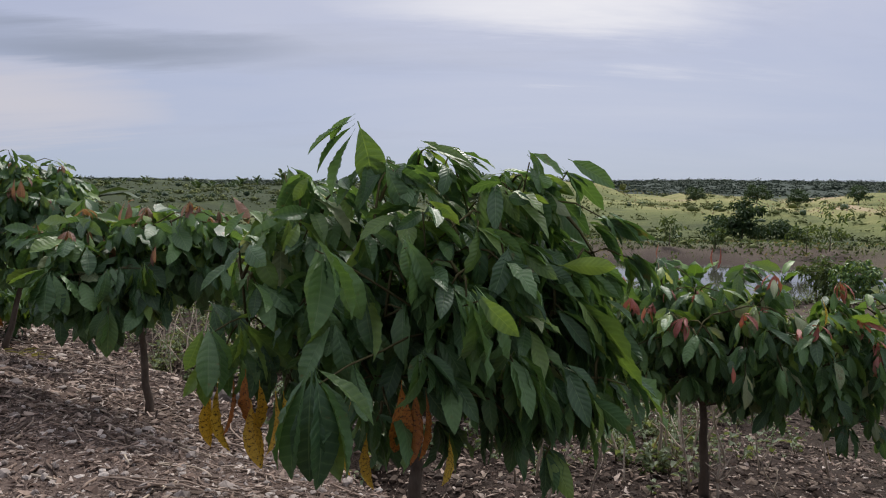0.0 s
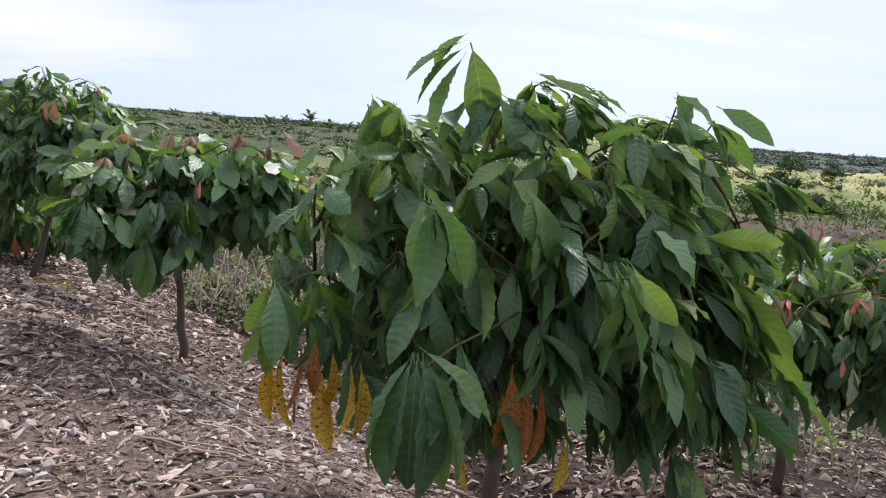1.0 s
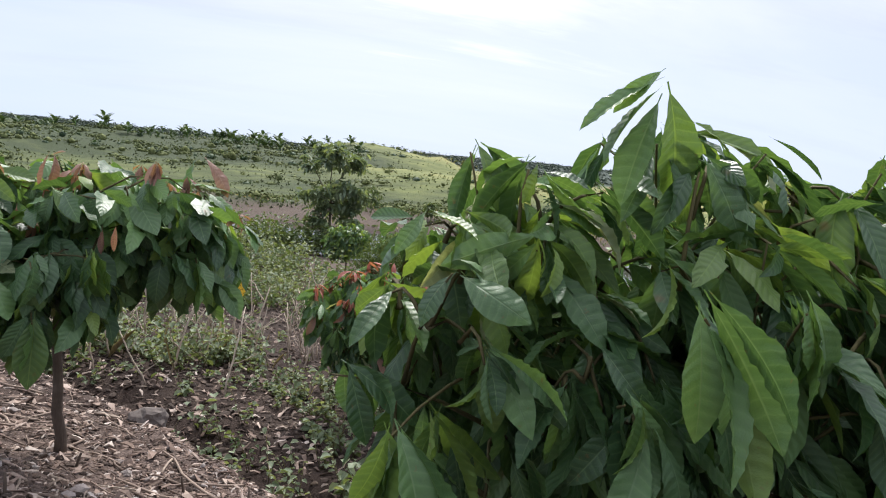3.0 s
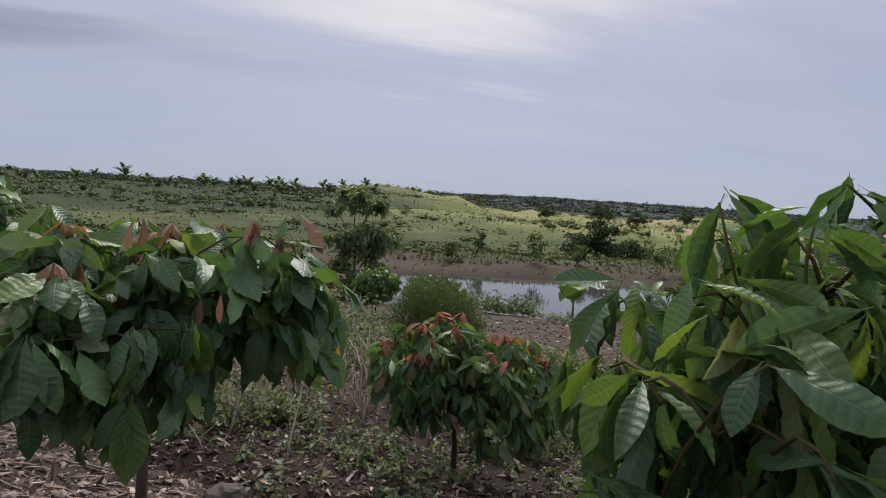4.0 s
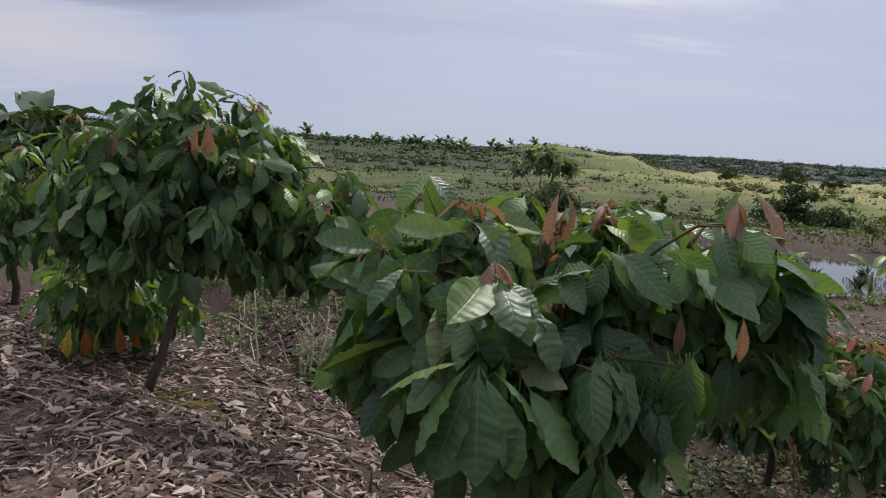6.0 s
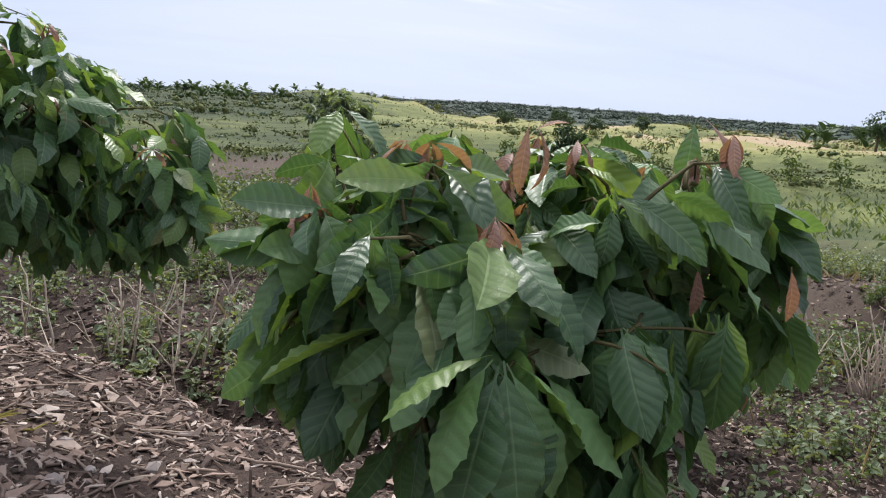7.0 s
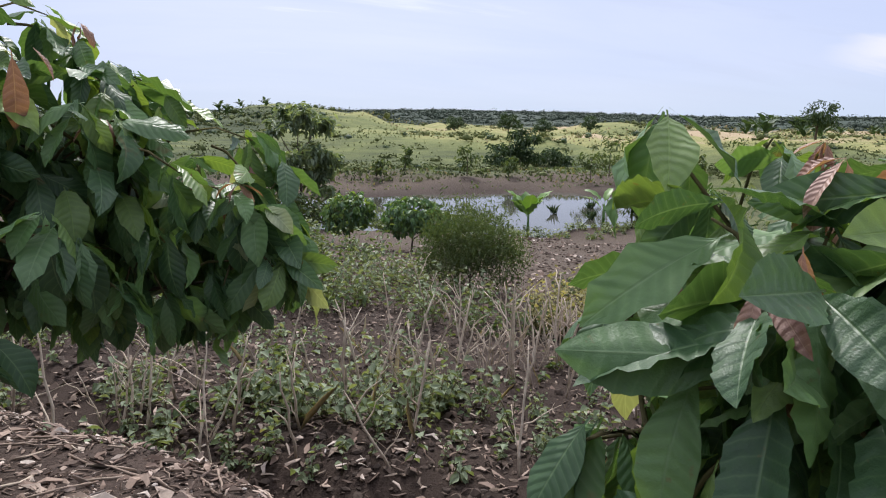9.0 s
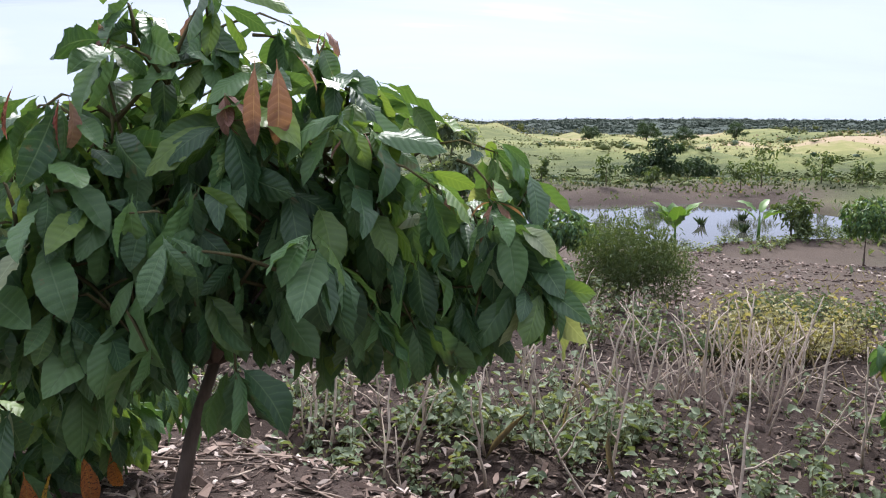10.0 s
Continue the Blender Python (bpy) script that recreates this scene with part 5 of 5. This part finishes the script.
leafy_tree("tree", "slim tall leafy tree standing by the pond", "tree", (1.55, 38.6), 3.4,
           [(-0.3, 0, 5.2, 1.05, 1.0, 0.6, 400), (0.75, 0.1, 4.95, 0.95, 1.0, 0.6, 360), (-1.2, 0, 4.65, 0.55, 0.6, 0.45, 120), (0.55, 0, 3.35, 1.15, 1.0, 0.68, 440),
            (-0.55, 0.2, 3.1, 0.95, 0.9, 0.62, 320), (1.3, -0.1, 2.9, 0.6, 0.6, 0.6, 170), (0.3, 0, 2.0, 1.25, 1.0, 0.8, 420), (-0.9, -0.3, 1.3, 0.9, 0.8, 0.8, 260)],
           0.38, "treeleaf_j", 301, 0.07, 0.42)
leafy_tree("shrub", "rounded feathery grey-green shrub on the slope", "shrub", (1.55, 17.3), 0.4,
           [(0, 0, 1.2, 0.85, 0.8, 0.74, 4200), (-0.5, 0.1, 0.85, 0.62, 0.6, 0.62, 2400), (0.55, 0, 0.8, 0.62, 0.6, 0.6, 2400)], 0.10, "bushleaf_j", 303, 0.03, 0.22)
leafy_tree("shrub", "dark thicket of shrubs behind the pond", "shrub", (36.0, 85.0), 1.5,
           [(-2.6, 0, 1.5, 3.0, 2.4, 1.3, 800), (1.6, 0.5, 1.8, 3.0, 2.4, 1.4, 800), (5.0, 0, 1.3, 2.2, 2.0, 1.1, 500), (0.5, 0, 3.8, 2.2, 2.0, 1.0, 500)], 0.6, "farleaf_j", 305, 0.1, 0.4)
leafy_tree("shrub", "hanging brown-green shrub at the water's edge", "shrub", (21.3, 40.0), 1.1,
           [(0, 0, 1.75, 1.1, 1.0, 0.75, 520), (0.2, 0, 0.7, 0.9, 0.8, 0.6, 260)], 0.38, "bushleaf_j", 307, 0.05, 0.3)
for k, (x, y, h) in enumerate(((21.2, 66.0, 2.8), (25.5, 66.0, 2.0), (31.7, 61.5, 3.0), (34.0, 62.0, 3.8), (41.0, 63.5, 2.8), (44.0, 62.0, 2.2), (13.0, 68.0, 1.6), (48.0, 60.0, 3.4), (52, 58, 3.0), (17.0, 72.0, 2.2), (8.0, 72.0, 2.0))):
    leafy_tree("shrub", "small spindly green plant on the far bank", "shrub", (x, y), h * 0.6,
               [(0, 0, h * 0.75, 0.45 * h, 0.4 * h, 0.3 * h, 120), (0.2, 0, h * 0.4, 0.3 * h, 0.3 * h, 0.2 * h, 70)], 0.42, "bushleaf_j", 320 + k, 0.04, 0.4, "plants on the far bank")


def banana_plant(label, seed, height, count, upright, width=0.24, mat="banana", low=0.3):
    """A stout false stem with long arching blades."""
    rng = random.Random(seed)
    plant = tagged(new("banana_plant"), label, "banana plant")
    wood = Mass()
    v, f = tube([Vector((0, 0, -0.05)), Vector((0, 0, height * 0.25)), Vector((0.01, 0, height * 0.5))], (0.07 * height / 2, 0.055 * height / 2, 0.03 * height / 2), 8)
    wood.add(v, f, mat="banana")
    wood.make("stem", plant)
    for k in range(count):
        a = k * 2.4 + rng.uniform(-0.3, 0.3)
        b, fcs, uv = blade(height * rng.uniform(0.55, 0.75), height * width * 0.75, rng.uniform(0.5, 1.5) * (1.3 - upright), 0.25, 0.10, seed + k, 8, 0.75, 0.2)
        up_ = rng.uniform(0.75, 1.5) + upright
        m = leaf_pose((0, 0, height * rng.uniform(low, 0.5)), (math.cos(a), math.sin(a), up_), 1.0, rng.gauss(0, 0.2))
        leaf = Mass()
        leaf.add(apply(m, b), fcs, uv, mat)
        leaf.make("leaf", plant)
    return plant


near_banana = banana_plant("young banana plant with broad upright leaves by the pond", 401, 2.8, 8, 0.75, 0.42)
near_banana.location = (14.2, 39.6, land(14.2, 39.6))
second = banana_plant("banana plant with torn pale leaves by the pond", 407, 2.9, 5, 0.3, 0.2)
second.location = (19.2, 39.8, land(19.2, 39.8))
tall = banana_plant("tall dark banana plant behind the cocoa row", 411, 4.9, 9, 0.0, 0.22, "farleaf")
tall.location = (-12.9, 19.8, land(-12.9, 19.8))
for x, y, sc in ((-14.6, 20.4, 0.9), (-11.6, 21.5, 0.8)):
    copy_thing(tall, pose(x, y, land(x, y), 0, 0, 70 * x) @ Matrix.Scale(sc, 4))
far_banana = banana_plant("distant dark banana plant on the rise", 431, 3.0, 12, 0.5, 0.30, "farleaf", 0.06)
far_banana.location = (-6.0, 172.0, land(-6.0, 172.0))
for k in range(74):
    a = radians(rng.choice((-22, -17.5, -13, -9.5, -7, -3, -0.5, 3.5)) + rng.gauss(0, 1.6) if k < 66 else rng.uniform(44, 62))
    d = rng.uniform(172, 210)
    x, y = math.sin(a) * d - 1.5, math.cos(a) * d + 2
    copy_thing(far_banana, pose(x, y, land(x, y) - 0.1, 0, 0, rng.uniform(0, 360)) @ Matrix.Scale(rng.uniform(0.55, 1.45), 4))
for k in range(11):
    x, y = 146 + k * 5.2 + rng.uniform(-4, 4), 158 + k * 3.3 + rng.uniform(-8, 8)
    copy_thing(far_banana, pose(x, y, land(x, y) - 0.1, 0, 0, rng.uniform(0, 360)) @ Matrix.Scale(rng.uniform(1.9, 2.7), 4))
for k, (x, y, h) in enumerate(((-9.5, 16.5, 2.6), (-11.5, 18.0, 3.0), (-13.8, 17.0, 2.6), (105.0, 104.0, 7.0), (124.0, 100.0, 8.0), (150, 115, 8), (84, 190, 6.5), (98, 196, 6.0), (66, 186, 5.0), (120, 205, 6.0))):
    leafy_tree("tree", "leafy green tree in the middle distance", "tree", (x, y), h * 0.4,
               [(0, 0, h * 0.7, 0.42 * h, 0.4 * h, 0.28 * h, 700), (0.25 * h, 0, h * 0.5, 0.3 * h, 0.3 * h, 0.2 * h, 350), (-0.25 * h, 0, h * 0.45, 0.3 * h, 0.3 * h, 0.2 * h, 350)],
               0.07 * h + 0.08, "farleaf_j", 340 + k, 0.03 * h, 0.45)

# scrub over the meadow, the grass itself and the woods of the horizon
def bush(mass, rng, x, y, r, h, mat, leaves):
    """A low uneven mound of foliage: a lumpy core under loose leaves."""
    z = land(x, y)
    jit = np.array([[rng.uniform(0.65, 1.2)] for _ in range(len(ICO_V))])
    core = ICO_V * jit * np.array([r * 0.52, r * 0.52, h * 0.55]) + np.array([x, y, z])
    mass.add(core, ICO_F, None, mat)
    for j in range(2 * leaves):
        v = Vector((rng.gauss(0, 1), rng.gauss(0, 1), abs(rng.gauss(0, 0.8)))).normalized() * rng.uniform(0.45, 1.1)
        b, l = rng.uniform(0, 6.28), r * rng.uniform(0.18, 0.40)
        m = leaf_pose((x + v.x * r * 0.85, y + v.y * r * 0.85, z + v.z * h * 0.9), (math.cos(b), math.sin(b), rng.uniform(-0.6, 0.5)), 1.0, rng.gauss(0, 0.5))
        mass.add(apply(m, kite(l, l * 0.6)), KITE_F, KITE_UV, mat)


scrub = Mass()
for k in range(5000):
    a, d = radians(rng.uniform(-40, 66)), (76 if k % 3 else 70) + 330 * rng.random() ** 2.0
    x, y = math.sin(a) * d - 1.5, math.cos(a) * d + 2
    if pond(x, y) < 1.25 or y + 0.25 * (x - 14) < 68 or bumps(x * 0.6, y, 26.0 if d > 112 else 9.0, 12.0) < rng.uniform(-0.25, 0.3):
        continue
    r = (0.35 + 1.1 * rng.random() ** 2) * (0.7 + d / 220)
    bush(scrub, rng, x, y, r, r * rng.uniform(0.4, 0.9), "farleaf_j" if k % 17 == 0 else "scrub", 11)
for line, (far_, gap) in enumerate(((92, 0.0), (112, 0.05), (131, 0.0), (152, -0.05), (186, 0.0), (225, -0.1), (262, 0.0), (305, -0.1))):
    for k in range(190):
        a = radians(-38 + 104 * k / 190 + rng.gauss(0, 0.25))
        d = far_ + 9 * bumps(math.degrees(a), far_, 16.0, 2.0) + 4 * bumps(math.degrees(a), far_, 5.0, 5.0) + rng.gauss(0, 1.2)
        x, y = math.sin(a) * d - 1.5, math.cos(a) * d + 2
        if bumps(math.degrees(a), far_ * 0.3, 7.0, 3.0) < gap or pond(x, y) < 1.25:
            continue
        r = rng.uniform(0.5, 1.3) * (0.5 + d / 190)
        bush(scrub, rng, x, y, r, r * rng.uniform(0.45, 0.9), "farleaf_j" if k % 5 == 0 else "scrub", 11)
for k in range(1300):
    a, d = radians(rng.uniform(-30, 10)), rng.uniform(128, 215)
    x, y = math.sin(a) * d - 1.5, math.cos(a) * d + 2
    if bumps(x * 0.7, y, 14.0, 6.0) < rng.uniform(-0.3, 0.25):
        continue
    r = 0.35 + 1.5 * rng.random() ** 2
    bush(scrub, rng, x, y, r, r * rng.uniform(0.7, 1.1), "farleaf_j" if k % 3 == 0 else "scrub", 12)
tagged(scrub.make("scrub"), "green low scrub dotted over the meadow", "scrub", kind="stuff")
meadow = Mass()
TUFT_F = [(0, 1, 2)]
for k in range(30000):
    a, d = radians(rng.uniform(-42, 68)), 66 + 260 * rng.random() ** 1.7
    x, y = math.sin(a) * d - 1.5, math.cos(a) * d + 2
    if pond(x, y) < 1.15 or y + 0.25 * (x - 14) < 66 + 3 * bumps(x, y, 6.0):
        continue
    z = land(x, y)
    h = rng.uniform(0.07, 0.32) * (0.6 + d / 220)
    b = rng.uniform(0, 6.28)
    w = h * 0.7
    meadow.add(np.array([(x - math.cos(b) * w, y - math.sin(b) * w, z - 0.05), (x + math.cos(b) * w, y + math.sin(b) * w, z - 0.05),
                         (x + rng.gauss(0, h * 0.5), y + rng.gauss(0, h * 0.5), z + h)]), TUFT_F, None, "meadow%d" % min(3, max(0, int((dry(x, y) + rng.gauss(0, 0.06) - 0.1) * 4.6))))
for k in range(5200):
    x, y = rng.uniform(8, 75), rng.uniform(8, 56)
    if pond(x, y) < 1.1 or x - 0.6 * y + 14 < rng.uniform(12, 22):
        continue
    b, l = rng.uniform(0, 6.28), rng.uniform(0.15, 0.5) * (0.5 + math.hypot(x, y) / 60)
    m = leaf_pose((x, y, land(x, y)), (math.cos(b) * 0.8, math.sin(b) * 0.8, 1), 1.0, rng.uniform(0, 3))
    meadow.add(apply(m, kite(l, l * 0.35)), KITE_F, KITE_UV, "bushleaf_j" if bumps(x, y, 6.0, 4.0) > -0.1 else "weed_j")
for k in range(6000):
    x, y = rng.uniform(-8, 56), rng.uniform(68, 80) if k % 5 else rng.uniform(62, 69)
    y -= 0.25 * (x - 14) * 0.6
    if pond(x, y) < 1.03:
        continue
    b, l = rng.uniform(0, 6.28), rng.uniform(0.1, 0.42) if bumps(x, y, 4.0, 3.0) > 0 else rng.uniform(0.08, 0.2)
    m = leaf_pose((x, y, land(x, y)), (math.cos(b), math.sin(b), 0.8), 1.0, rng.uniform(0, 3))
    meadow.add(apply(m, kite(l, l * 0.45)), KITE_F, KITE_UV, "straw_j" if k % 8 == 0 else "bushleaf_j" if k % 3 else "weed_j")
tagged(meadow.make("meadow_grass"), "tall yellow-green meadow grass", "grass", kind="stuff")
woods = Mass()
for k in range(7000):
    a, d = radians(rng.uniform(-45, 70)), rng.uniform(380, 1150)
    x, y = math.sin(a) * d, math.cos(a) * d
    if d < 470 and bumps(x, y, 80.0, 30.0) < 0.2:
        continue
    r = rng.uniform(1.6, 3.8) * (0.6 + d / 600)
    bush(woods, rng, x, y, r, r * rng.uniform(0.35, 0.7), "farwood", 9)
tagged(woods.make("far_woods"), "dark woods along the horizon", "woods", kind="stuff")

# rushes standing in the pond
for x, y in ((20.0, 47.0), (21.0, 44.0), (24.0, 49.0)):
    m = Mass()
    for k in range(26):
        a, l = rng.uniform(0, 6.28), rng.uniform(0.4, 0.9)
        q = leaf_pose((rng.gauss(0, 0.1), rng.gauss(0, 0.1), -0.05), (math.cos(a) * 0.6, math.sin(a) * 0.6, 1.0), 1.0, rng.uniform(0, 3))
        m.add(apply(q, kite(l, 0.06, 0.1, 0.3)), KITE_F, KITE_UV, "farleaf_j")
    ob = m.make("rushes")
    ob.location = (x, y, WATER_Z)
    tagged(ob, "dark tuft of rushes standing in the pond", "rushes", kind="stuff")

# larger chips that lie singly on the bank
chip_meshes = []
for k in range(7):
    l = rng.uniform(0.06, 0.14)
    v = chip_shape(rng, l, l * rng.uniform(0.12, 0.3), 0.006)
    me = bpy.data.meshes.new("wood_chip")
    me.from_pydata(v.tolist(), [], SLIVER_F)
    me.materials.append(MAT["chips_single"])
    chip_meshes.append(me)
for k in range(290):
    x, y, z = bank_place(rng, 1.0, 11.5, -1.9, 1.6)
    if crest(x, y) > 0.0:
        continue
    ob = new("wood_chip", chip_meshes[k % 7])
    ob.parent = GROUND
    ob.matrix_basis = pose(x, y, z + 0.01, rng.gauss(0, 14), rng.gauss(0, 14), rng.uniform(0, 360))
